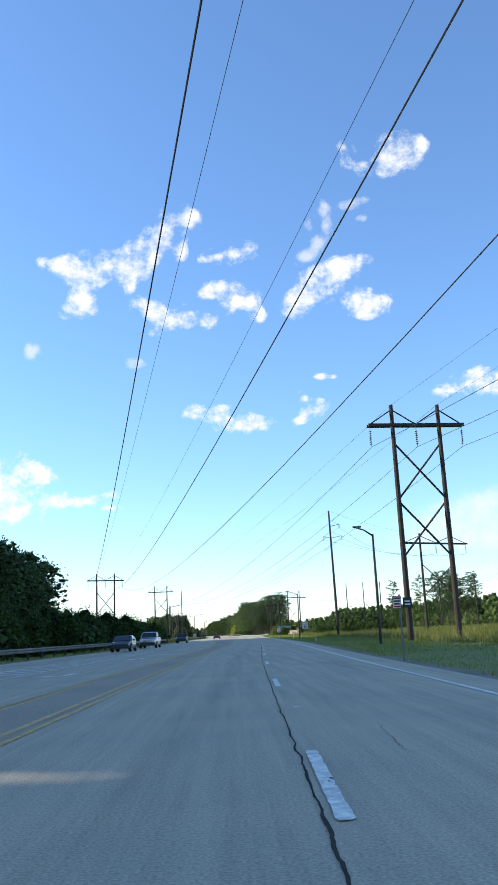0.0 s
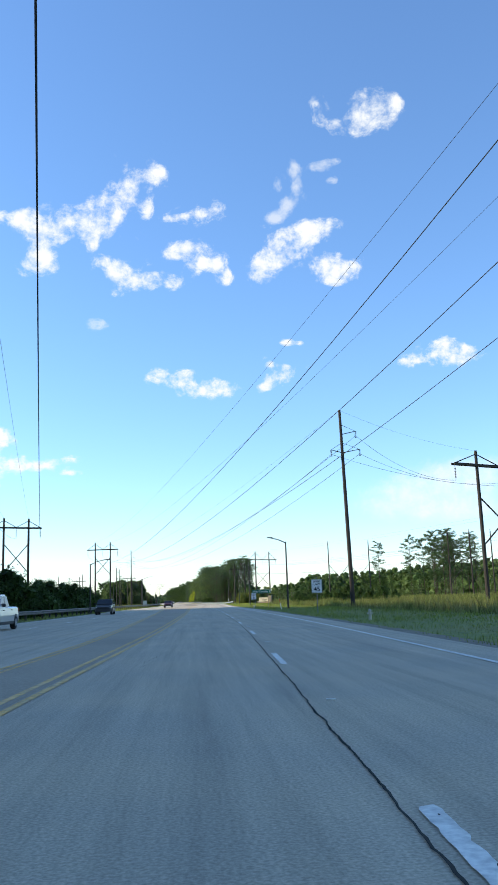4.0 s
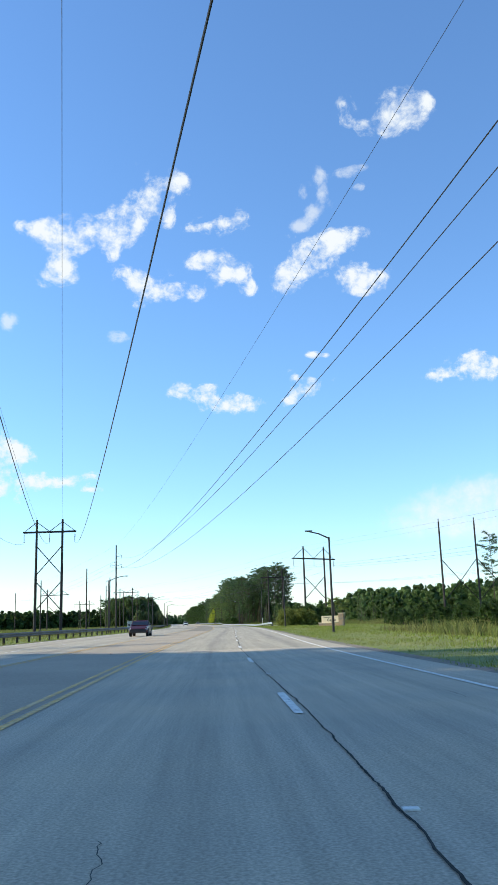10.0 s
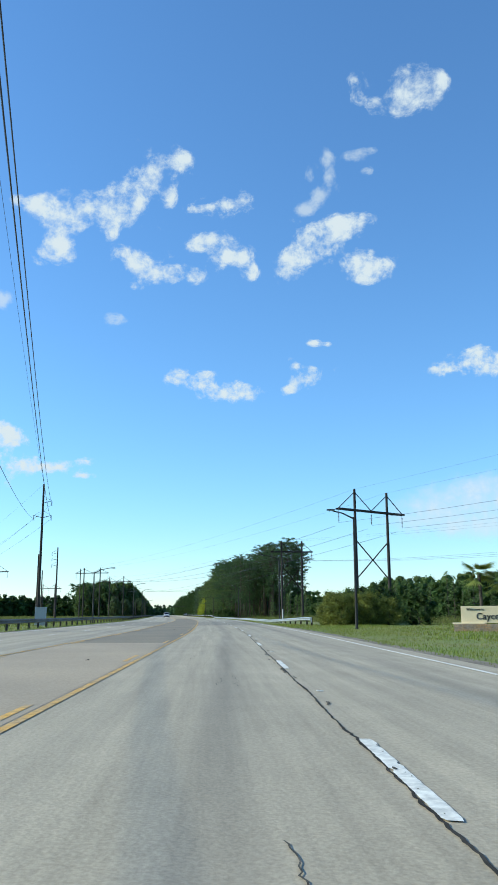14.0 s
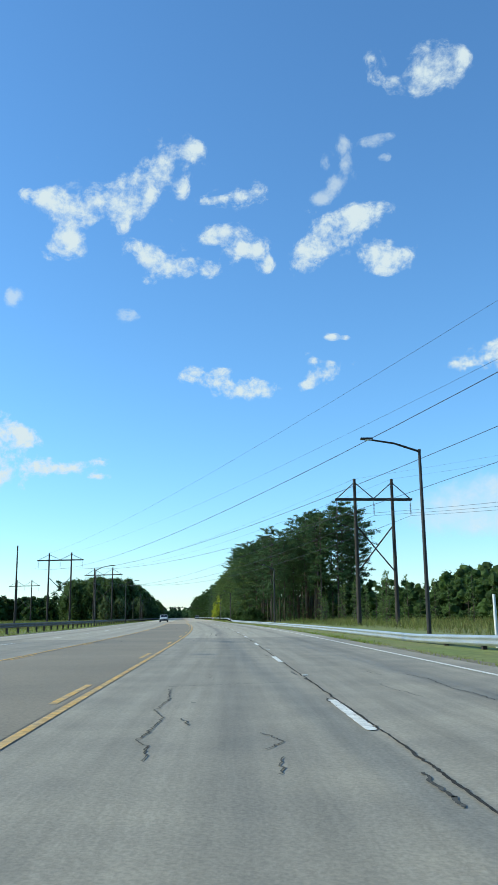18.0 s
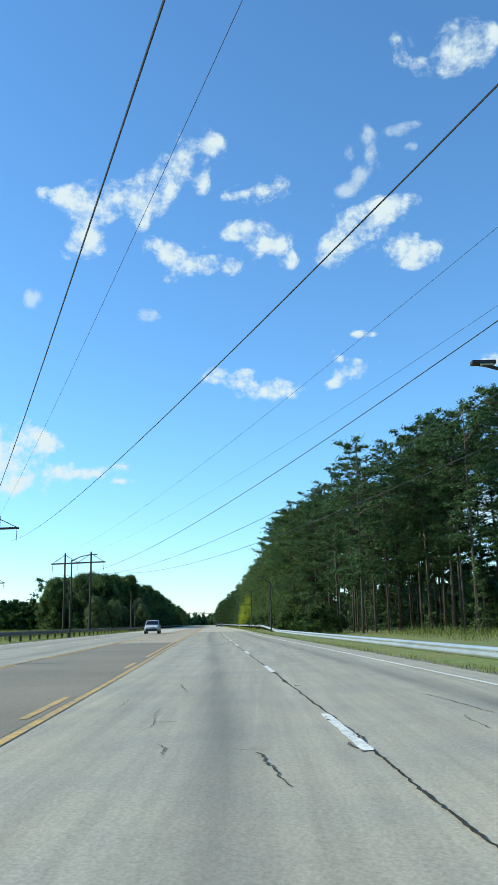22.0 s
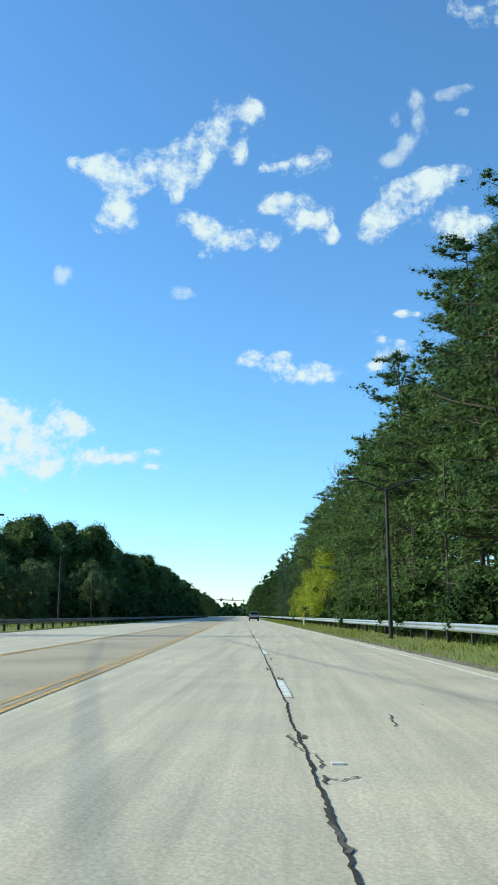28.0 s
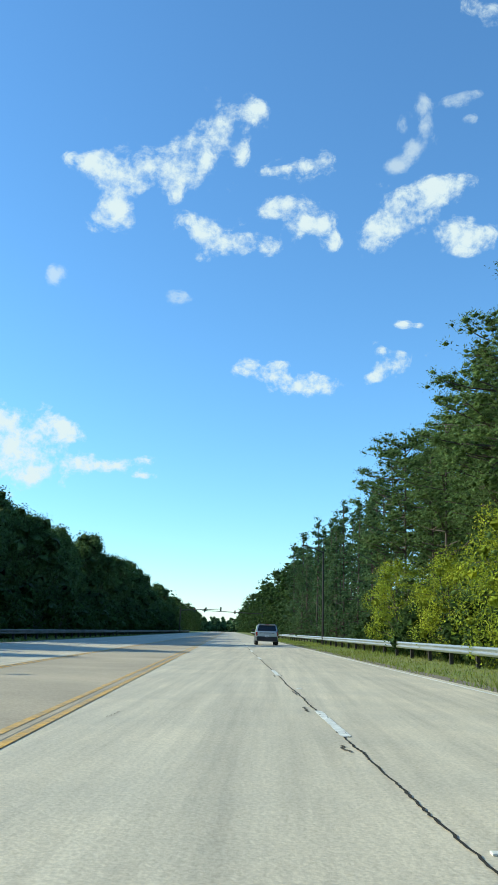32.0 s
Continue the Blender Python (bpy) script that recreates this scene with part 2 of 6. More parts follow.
M_MEDIAN_A = mat("smooth_tan_asphalt", (0.4, 0.325, 0.228), 0.88, var=0.09, scale=5, fine=25, bump=0.2, col2=(0.34, 0.28, 0.2))
M_MEDIAN_P = mat("pale_stained_concrete", (0.47, 0.385, 0.268), 0.88, var=0.1, scale=3.5, fine=25, bump=0.2, col2=(0.35, 0.29, 0.205))
M_DIRT = mat("verge_dirt", (0.24, 0.2, 0.15), 0.95, var=0.15, scale=1.5, fine=12, bump=0.4)
M_WHITE = mat("white_road_paint", (0.8, 0.775, 0.69), 0.6, var=0.14, scale=0.22, fine=16, col2=(0.64, 0.62, 0.55))
M_YELLOW = mat("yellow_road_paint", (0.62, 0.36, 0.06), 0.6, var=0.2, scale=0.5, fine=9, col2=(0.44, 0.3, 0.12))
M_TAR = mat("tar_crack_sealant", (0.06, 0.055, 0.048), 0.95, spec=0.1, var=0.15, scale=1, fine=10)
M_GROUND = mat("grass_ground", (0.16, 0.195, 0.04), 0.95, var=0.18, scale=6, fine=3, col2=(0.2, 0.195, 0.06))
M_GRASS = mat("mown_grass", (0.2, 0.265, 0.045), 0.8, var=0.2, scale=4, fine=4, col2=(0.26, 0.265, 0.07), island=0.35, thin=0.4, spec=0.12)
M_TALL = mat("tall_meadow_grass", (0.14, 0.18, 0.04), 0.8, var=0.2, scale=7, fine=2, col2=(0.2, 0.19, 0.07), island=0.4, thin=0.35, spec=0.12)
M_POLE = mat("weathered_wood_pole", (0.05, 0.04, 0.033), 0.85, var=0.15, scale=1.5, fine=14, bump=0.3)
M_STEEL = mat("galvanised_steel", (0.5, 0.52, 0.53), 0.45, metal=0.75, var=0.06, scale=1.5, fine=20)
M_POST = mat("dull_sign_post_steel", (0.2, 0.205, 0.2), 0.6, metal=0.5, var=0.08, scale=0.6, fine=20)
M_DARK = mat("dark_bronze_metal", (0.045, 0.04, 0.036), 0.5, metal=0.3, var=0.08, scale=2, fine=20)
M_WIRE = mat("aluminium_conductor", (0.05, 0.05, 0.055), 0.5, metal=0.4, var=0.05)
M_GLASSY = mat("porcelain_insulator", (0.1, 0.09, 0.09), 0.35, var=0.05)
M_BARK = mat("pine_bark", (0.1, 0.078, 0.06), 0.95, var=0.2, scale=0.8, fine=9, bump=0.5, col2=(0.075, 0.06, 0.05))
M_PINE = mat("pine_needles", (0.112, 0.172, 0.072), 0.7, var=0.22, scale=5, fine=7, col2=(0.074, 0.127, 0.052), bump=0.7, depth=0.12, island=0.45, thin=0.42, spec=0.12)
M_PINE2 = mat("young_pine_needles", (0.165, 0.235, 0.075), 0.7, var=0.22, scale=4, fine=7, col2=(0.115, 0.17, 0.055), bump=0.7, depth=0.12, island=0.45, thin=0.45, spec=0.12)
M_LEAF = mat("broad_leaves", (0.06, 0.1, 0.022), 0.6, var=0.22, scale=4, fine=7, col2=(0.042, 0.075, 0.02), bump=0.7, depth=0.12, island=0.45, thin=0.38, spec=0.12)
M_LIME = mat("yellow_green_leaves", (0.42, 0.45, 0.04), 0.6, var=0.22, scale=3, fine=7, col2=(0.28, 0.34, 0.035), bump=0.7, depth=0.12, island=0.4, thin=0.4, spec=0.12)
M_SAGE = mat("grey_green_leaves", (0.17, 0.215, 0.085), 0.6, var=0.22, scale=3, fine=7, col2=(0.12, 0.16, 0.06), bump=0.7, depth=0.12, island=0.4, thin=0.35, spec=0.12)
M_LENS = mat("clear_lamp_lens", (0.7, 0.7, 0.68), 0.3, var=0.03)
M_RUST = mat("weathered_guardrail", (0.2, 0.18, 0.16), 0.7, metal=0.3, var=0.15, scale=1.2, fine=10)
M_BLACK = mat("black_paint", (0.02, 0.02, 0.022), 0.5, var=0.06)
M_SIGNW = mat("white_sign_sheeting", (0.78, 0.78, 0.77), 0.45, var=0.03, scale=0.5)
M_SIGNG = mat("green_sign_sheeting", (0.0, 0.13, 0.07), 0.4, var=0.04, scale=0.5)
M_BLUE = mat("blue_sign_paint", (0.03, 0.06, 0.22), 0.4, var=0.04)
M_MAROON = mat("maroon_sign_paint", (0.2, 0.03, 0.04), 0.5, var=0.05)
M_ORANGE = mat("orange_red_plastic", (0.55, 0.11, 0.03), 0.5, var=0.06)
M_CAB = mat("grey_cabinet_paint", (0.42, 0.44, 0.43), 0.5, var=0.05)
M_STUCCO = mat("cream_stucco", (0.8, 0.68, 0.44), 0.9, var=0.05, scale=1, fine=55, bump=0.12)
M_STONE = mat("tan_fieldstone", (0.46, 0.3, 0.14), 0.9, var=0.2, scale=0.5, fine=10, bump=0.5, col2=(0.3, 0.25, 0.19))
M_MORTAR = mat("pale_mortar", (0.4, 0.37, 0.32), 0.95, var=0.08)
M_RED = mat("red_signal_lens", (0.25, 0.02, 0.015), 0.3, var=0.03)
M_AMBER = mat("amber_signal_lens", (0.3, 0.15, 0.01), 0.3, var=0.03)
M_GREEN = mat("green_signal_lens", (0.01, 0.12, 0.07), 0.3, var=0.03)
M_LEAF2 = mat("sunny_green_leaves", (0.122, 0.178, 0.055), 0.6, var=0.22, scale=3, fine=7, col2=(0.07, 0.115, 0.034), bump=0.7, depth=0.12, island=0.45, thin=0.45, spec=0.12)
M_LEAF3 = mat("olive_bush_leaves", (0.2, 0.22, 0.045), 0.6, var=0.22, scale=2, fine=7, col2=(0.13, 0.16, 0.035), bump=0.7, depth=0.12, island=0.45, thin=0.3, spec=0.12)
M_CREAM = mat("faded_cream_paint", (0.5, 0.46, 0.36), 0.6, var=0.1, scale=0.3)
M_GREYWOOD = mat("dead_grey_wood", (0.2, 0.18, 0.165), 0.9, var=0.12, scale=0.5, fine=12)
M_SKID = mat("tyre_rubber_mark", (0.22, 0.2, 0.165), 0.9, var=0.2, scale=0.4, fine=14, spec=0.2)
M_CRACK = mat("dusty_crack", (0.12, 0.112, 0.096), 0.95, spec=0.1, var=0.2, scale=0.3, fine=12)
M_PALM = mat("palm_fronds", (0.3, 0.34, 0.09), 0.55, var=0.15, scale=0.5, fine=9, col2=(0.2, 0.25, 0.06), thin=0.35, spec=0.2)

# ---- tools ----
KNOTS = ((-100, -3.6), (0, -1.18), (33, -0.4), (62, 0.55), (85, 1.3), (110, 1.75), (145, 2.1), (190, 2.15), (228, 2.85), (262, 3.6), (290, 4.1), (330, 4.0), (375, 3.47), (413, 2.12), (460, -0.32), (478, -1.3), (545, -4.3), (580, -6.15), (605, -7.55), (630, -8.95), (700, -12.7), (1500, -56.6))


def mid(y):
    """x of the middle of the travelled lane at y: a long gentle bend to the left, as a smooth curve through its knots."""
    i = 0
    while i < len(KNOTS) - 2 and y > KNOTS[i + 1][0]:
        i += 1
    (y0, x0), (y1, x1) = KNOTS[i], KNOTS[i + 1]
    s0 = (x1 - KNOTS[i - 1][1]) / (y1 - KNOTS[i - 1][0]) if i else (x1 - x0) / (y1 - y0)
    s1 = (KNOTS[i + 2][1] - x0) / (KNOTS[i + 2][0] - y0) if i < len(KNOTS) - 2 else (x1 - x0) / (y1 - y0)
    h = y1 - y0
    t = (y - y0) / h
    return x0 * (2 * t ** 3 - 3 * t * t + 1) + s0 * h * (t ** 3 - 2 * t * t + t) + x1 * (3 * t * t - 2 * t ** 3) + s1 * h * (t ** 3 - t * t)


def sink(y, lat):
    """How far the near verge falls away below the road: a shallow swale along the guardrail."""
    return float(np.interp(y, (322, 352, 505, 560), (0, 0.46, 0.46, 0)) * np.interp(lat, (6.4, 8.2, 13, 20), (0, 1, 1, 0)))


def at(y, lat, z=0.0):
    return Vector((mid(y) + lat, y, z - sink(y, lat)))


def thing(name, place=(0, 0, 0), label="", category="", group="", kind="", turn=0.0):
    e = new(name)
    e.matrix_basis = Matrix.Translation(place) @ Matrix.Rotation(turn, 4, "Z")
    e.empty_display_size = 0.2
    return tagged(e, label, category, group, kind)


def link(name, me, material, parent=None, label=""):
    if material and not me.materials:
        me.materials.append(material)
    ob = new(name, me)
    if parent:
        ob.parent = parent
    return tagged(ob, label)


def part(name, bm, material, parent=None, label="", smooth=False):
    me = bpy.data.meshes.new(name)
    bm.to_mesh(me)
    bm.free()
    if smooth:
        me.shade_smooth()
    return link(name, me, material, parent, label)


def raw(name, verts, faces, material, parent=None, label="", smooth=False):
    me = bpy.data.meshes.new(name)
    me.from_pydata([tuple(v) for v in verts], [], faces)
    me.update()
    if smooth:
        me.shade_smooth()
    return link(name, me, material, parent, label)


def box(bm, size, place=(0, 0, 0), rot=(0, 0, 0), bevel=0.0):
    m = Matrix.Translation(place) @ Euler([radians(a) for a in rot]).to_matrix().to_4x4() @ Matrix.Diagonal((*size, 1))
    r = bmesh.ops.create_cube(bm, size=1, matrix=m)
    if bevel:
        es = list({e for v in r["verts"] for e in v.link_edges})
        bmesh.ops.bevel(bm, geom=es, offset=bevel, segments=2, affect="EDGES", profile=0.6)
    return bm


def rod(bm, a, b, r0, r1=None, seg=8):
    """A tapered round bar from a to b."""
    a, b = Vector(a), Vector(b)
    r1 = r0 if r1 is None else r1
    q = (b - a).to_track_quat("Z", "Y").to_matrix()
    rings = []
    for p, r in ((a, r0), (b, r1)):
        rings.append([bm.verts.new(p + q @ Vector((math.cos(i * math.tau / seg) * r, math.sin(i * math.tau / seg) * r, 0))) for i in range(seg)])
    for i in range(seg):
        j = (i + 1) % seg
        bm.faces.new((rings[0][i], rings[0][j], rings[1][j], rings[1][i]))
    bm.faces.new(rings[1])
    bm.faces.new(rings[0][::-1])
    return bm


def tube(bm, pts, radii, seg=6):
    for (a, b), (r0, r1) in zip(zip(pts, pts[1:]), zip(radii, radii[1:])):
        rod(bm, a, b, r0, r1, seg)
    return bm


def strip(name, lat0, lat1, y0, y1, z, material, step=6.0, kind="structure", label="", category="", thick=0.0):
    """A band along the road between two offsets, each a number or a function of y."""
    n = max(1, int(math.ceil((y1 - y0) / step)))
    vs, fs = [], []
    for i in range(n + 1):
        y = y0 + (y1 - y0) * i / n
        vs += [at(y, lat0(y) if callable(lat0) else lat0, z), at(y, lat1(y) if callable(lat1) else lat1, z)]
    fs = [(2 * i, 2 * i + 1, 2 * i + 3, 2 * i + 2) for i in range(n)]
    if thick:
        k = len(vs)
        vs += [v - Vector((0, 0, thick)) for v in vs]
        fs += [(2 * i + 2, 2 * i + 2 + k, 2 * i + k, 2 * i) for i in range(n)] + [(2 * i + 1, 2 * i + 1 + k, 2 * i + 3 + k, 2 * i + 3) for i in range(n)]
        fs += [(0, k, k + 1, 1), (2 * n, 2 * n + 1, 2 * n + 1 + k, 2 * n + k)]
    return tagged(raw(name, vs, fs, material), label, category, "", kind)
from functools import partial

# ---- ground and road ----
G = 4600.0
gy_ = [-G, -300.0] + [322.0 + 7.0 * i for i in range(35)] + [900.0, G]
gl_ = [-G, -40.0, 6.4, 7.0, 7.6, 8.2, 10.6, 13.0, 15.0, 17.5, 20.0, 80.0, G]
gv_ = []
for y in gy_:
    for la in gl_:
        x = la if abs(la) == G else mid(min(max(y, 322.0), 560.0)) + la
        gv_.append((x, y, -0.16 - sink(y, la)))
gn_ = len(gl_)
ground = raw("ground", gv_, [(j * gn_ + i, j * gn_ + i + 1, (j + 1) * gn_ + i + 1, (j + 1) * gn_ + i) for j in range(len(gy_) - 1) for i in range(gn_ - 1)], M_GROUND)
tagged(ground, "flat grassy ground reaching the far tree line", "ground", kind="structure")
Y0, Y1 = -60.0, 1400.0
strip("verge", -60, 60, Y0, Y1, -0.03, M_GROUND, 12, label="mown grass verge beside the highway", category="verge", thick=0.1)
strip("shoulder", -13.9, 6.5, Y0, Y1, 0.0, M_DIRT, 12, label="narrow gravel and dirt shoulder along the road edge", category="shoulder", thick=0.15)
strip("road_bed", -13.2, 5.9, Y0, Y1, 0.014, M_ROAD, 12, label="edge of the concrete road slab", category="road", thick=0.12)


def road_sheet(y0, y1, material, wear_min, label):
    """A stretch of the running surface, with the dark band that oil and tyres leave along each lane."""
    ys = np.concatenate([np.arange(y0, min(y1, 700), 1.5), np.arange(700, y1, 12) if y1 > 700 else [], [y1]])
    ls = np.concatenate([np.linspace(-13.2, -2.0, 30), np.arange(-1.86, 5.85, 0.13), [5.9]])
    vs, wear = [], []
    for y in ys:
        y = float(y)
        x = mid(y)
        fade = wear_min
        for la in ls:
            vs.append((x + la, y, 0.02))
            w = 0.0
            for c in (0.0, 3.55, -7.3, -10.9):
                w += (1.0 + 0.5 * noise.noise(Vector((c, y * 0.035, 9.0)))) * math.exp(-((la - c - 0.42 + 0.1 * noise.noise(Vector((y * 0.02, c, 4.0)))) / 0.27) ** 2) + 0.22 * math.exp(-((abs(la - c) - 0.85) / 0.25) ** 2)
            w += 0.4 * max(0.0, noise.noise(Vector((la * 3.1, y * 0.012, 2.0))) - 0.05)
            w *= (0.75 + 0.2 * noise.noise(Vector((la * 0.5, y * 0.03, 0.0))) + 0.35 * noise.noise(Vector((la * 1.5, y * 0.2, 5.0)))) * fade
            wear.append(w)
    n = len(ls)
    fs = [(j * n + i, j * n + i + 1, (j + 1) * n + i + 1, (j + 1) * n + i) for j in range(len(ys) - 1) for i in range(n - 1)]
    ob = raw("road", vs, fs, material)
    ob.data.attributes.new("oil", "FLOAT", "POINT").data.foreach_set("value", np.array(wear, np.float32))
    return tagged(ob, label, "road", kind="structure")


road_sheet(Y0, 189.2, M_ROAD_A, 0.3, "smooth grey asphalt lanes of the highway")
road_sheet(189.2, 318.0, M_ROAD_B, 0.8, "worn grey concrete lanes with cracks and stains")
road_sheet(318.0, 362.0, M_ROAD_E, 0.8, "dull grey concrete lanes with cracks and stains")
road_sheet(362.0, 521.0, M_ROAD_C, 1.0, "worn light grey concrete lanes with cracks and stains")
road_sheet(521.0, Y1, M_ROAD, 0.3, "worn pale concrete lanes with cracks and stains")


def far_edge(y, off=0.0):
    """Far side of the median: narrow beside the turning bay, then wide."""
    return float(np.interp(y, (78, 112, 165), (-3.25, -4.25, -5.5))) + off


for y0, y1, m in ((Y0, 268.0, M_MEDIAN_A), (268.0, 455.0, M_MEDIAN), (455.0, Y1, M_MEDIAN_P)):
    strip("median", far_edge, -1.76, y0, y1, 0.024, m, 6, label="flush brown turning lane between double yellow lines", category="median")

# painted lines
for lat, y0, y1 in ((-1.92, Y0, 205.0), (-1.92, 432.0, Y1), (-1.67, Y0, Y1), (-0.1, Y0, Y1), (0.1, Y0, 205.0), (0.1, 432.0, Y1)):
    lo, hi = (lat - 0.055, lat + 0.055) if lat < -1 else (partial(far_edge, off=lat - 0.055), partial(far_edge, off=lat + 0.055))
    strip("yellow_line", lo, hi, y0, y1, 0.029, M_YELLOW, 6, label="worn solid yellow line of a double centre line", category="road marking")
def near_edge(y, off=0.0):
    """Offset of the white line along the near edge: the lane beside it varies in width."""
    return float(np.interp(y, (0, 110, 150, 185, 230, 300, 420, 480, 550, 640), (4.9, 4.75, 4.75, 4.8, 5.3, 5.15, 5.0, 4.75, 5.4, 5.55))) + off


strip("edge_line", near_edge, partial(near_edge, off=0.11), Y0, Y1, 0.029, M_WHITE, 6, label="solid white line along the road edge", category="road marking")
strip("edge_line", -12.72, -12.6, Y0, Y1, 0.029, M_WHITE, 6, label="solid white line along the far road edge", category="road marking")


def flat_piece(name, y, lat, length, width, z, material, parent, label=""):
    vs = []
    n = 3
    for i in range(n + 1):
        yy = y + length * i / n
        w = width * (0.5 + 0.03 * math.sin(yy * 7.1))
        vs += [at(yy, lat - w, z), at(yy, lat + w, z)]
    return raw(name, vs, [(2 * i, 2 * i + 1, 2 * i + 3, 2 * i + 2) for i in range(n)], material, parent, label)


def dash_far_end(k):
    """y of the far end of dash number k: a slightly uneven spacing."""
    y = 12.19 * k
    f = np.interp(y, (0, 24, 73, 146, 195, 220, 280, 293, 317, 366, 402, 475, 536, 610), (8.0, 8.3, 9.5, 9.3, 10.7, 11.0, 11.9, 13.0, 12.4, 11.0, 10.9, 7.0, 8.0, 8.4))
    return y + float(f)


wd = random.Random(77)


def worn_dash(y, lat, length, width, parent):
    """A painted dash whose edges have worn ragged."""
    n = 36
    bm = bmesh.new()
    rows = []
    for i in range(n + 1):
        v = y + length * i / n
        bite = [wd.gauss(0, 0.0025) - (wd.uniform(0.005, 0.02) if wd.random() < 0.09 else 0.0) for _ in range(2)]
        end = 0.72 if i in (0, n) else 1.0
        rows.append((bm.verts.new((mid(v) + lat - (width / 2 + bite[0]) * end, v + wd.uniform(-0.02, 0.02), 0.0295)), bm.verts.new((mid(v) + lat + (width / 2 + bite[1]) * end, v + wd.uniform(-0.02, 0.02), 0.0295))))
    for (a, b), (c, d) in zip(rows, rows[1:]):
        bm.faces.new((a, b, d, c))
    return part("dash", bm, M_WHITE, parent)


def lane_dashes(lat, phase, y0, y1, label, side):
    t = thing("lane_line", (0, 0, 0), label, "road marking", kind="structure")
    k = int(y0 / 12.19)
    while k * 12.19 < y1:
        y = dash_far_end(k) + phase
        worn_dash(y - 2.9, lat, 2.9, 0.115, t)
        k += 1
    return t


lane_dashes(DASH_LAT, 0.0, -30, 900, "broken white lane line with worn dashes", 1)
lane_dashes(-9.05, 4.0, -30, 900, "broken white line between the oncoming lanes", -1)

# chips where the paint has worn off the dashes
cr = random.Random(21)
cv, cf = [], []
for k in range(-1, 54):
    for i in range(cr.randint(4, 10)):
        y = dash_far_end(k) - cr.uniform(0.05, 3.0)
        x = mid(y) + DASH_LAT + cr.choice((-1, 1)) * cr.uniform(0.01, 0.06)
        n, r = 7, 0.006 + 0.018 * cr.random() ** 2.5
        m = len(cv)
        cv += [(x + r * 0.8 * math.cos(q * 0.8976) * cr.uniform(0.5, 1.3), y + 2.2 * r * math.sin(q * 0.8976) * cr.uniform(0.5, 1.4), 0.0312) for q in range(n)]
        cf.append(tuple(range(m, m + n)))
tagged(raw("paint_chips", cv, cf, M_CRACK), "worn chips in the white lane dashes", "road marking", kind="stuff")

yl = thing("broken_yellow_line", (0, 0, 0), "broken yellow line inside the solid yellow line", "road marking", kind="structure")
for k in range(18, 36):
    for lat in (-1.92, -5.4):
        flat_piece("dash", dash_far_end(k), lat, 3.05, 0.11, 0.0293, M_YELLOW, yl)

# reflective markers between the dashes
mk = bmesh.new()
box(mk, (0.1, 0.07, 0.014), (0, 0, 0.007), (0, 0, 0), 0.006)
mk_me = bpy.data.meshes.new("road_stud")
mk.to_mesh(mk_me)
mk.free()
mk_me.materials.append(M_WHITE)
for i in range(52):
    y = dash_far_end(i) + 4.6
    ob = new("road_stud", mk_me)
    ob.location = at(y, DASH_LAT + 0.12, 0.02)
    tagged(ob, "small white reflective stud on the lane line", "road stud", "lane line studs")

# tar sealed joint beside the dashes and cracks in the lanes
rc = random.Random(11)


def crack(name, pts, width, material, label, z=0.027, rag=0.0):
    """A flat dark line of uneven width; rag: how far its course jumps from point to point."""
    vs, fs = [], []
    for i, p in enumerate(pts):
        a, b = pts[max(0, i - 1)], pts[min(len(pts) - 1, i + 1)]
        d = Vector((b[0] - a[0], b[1] - a[1]))
        n = Vector((-d.y, d.x)).normalized() if d.length else Vector((1, 0))
        o = rc.uniform(-rag, rag)
        w = width * (rc.uniform(0.5, 0.9) + 1.3 * max(0.0, noise.noise(Vector((p[0] * 1.1, p[1] * 1.6, 3.0)))))
        w2 = width * (rc.uniform(0.5, 0.9) + 1.3 * max(0.0, noise.noise(Vector((p[0] * 1.1, p[1] * 1.9, 8.0)))))
        vs += [(p[0] - n.x * w + o, p[1] - n.y * w, z), (p[0] + n.x * w2 + o, p[1] + n.y * w2, z)]
    fs = [(2 * i, 2 * i + 1, 2 * i + 3, 2 * i + 2) for i in range(len(pts) - 1)]
    return tagged(raw(name, vs, fs, material), label, "road crack", "cracks in the road", "structure")


def joint_course(y0, y1, step):
    """The course of the tar joint: it drifts from one side of the dashes to the other."""
    pts, y = [], y0
    while y < y1:
        off = float(np.interp(y, (0, 30, 80, 150, 165, 190, 203, 228, 290, 326, 375, 411, 470, 482, 541, 603), (-0.12, -0.15, -0.13, -0.08, 0.13, 0.0, 0.05, -0.07, -0.06, 0.09, -0.1, 0.05, -0.16, -0.15, -0.08, -0.02)))
        off += 0.03 * noise.noise(Vector((y * 0.35, 2.0, 1.0))) + 0.022 * noise.noise(Vector((y * 1.9, 5.0, 7.0)))
        pts.append((mid(y) + DASH_LAT + off, y))
        y += step
    return pts


crack("joint_crack", joint_course(-20, 190, 0.08), 0.011, M_TAR, "long dark wandering tar joint beside the dashes", rag=0.005)
crack("joint_crack", joint_course(190, 760, 0.07), 0.015, M_TAR, "long dark ragged joint beside the dashes", rag=0.009)


def ragged(y, la, length, wide, w, label):
    """A crack that jumps sideways and forks, as broken concrete does."""
    pts, a, yy = [], la, y
    while yy < y + length:
        pts.append((mid(yy) + a, yy))
        if rc.random() < 0.16:
            a += rc.uniform(-wide, wide) * 0.7
        a += rc.uniform(-0.02, 0.02) + (la - a) * 0.06
        yy += rc.uniform(0.03, 0.1)
    if len(pts) > 2:
        crack("lane_crack", pts, w, M_CRACK, label, 0.0275, 0.012)


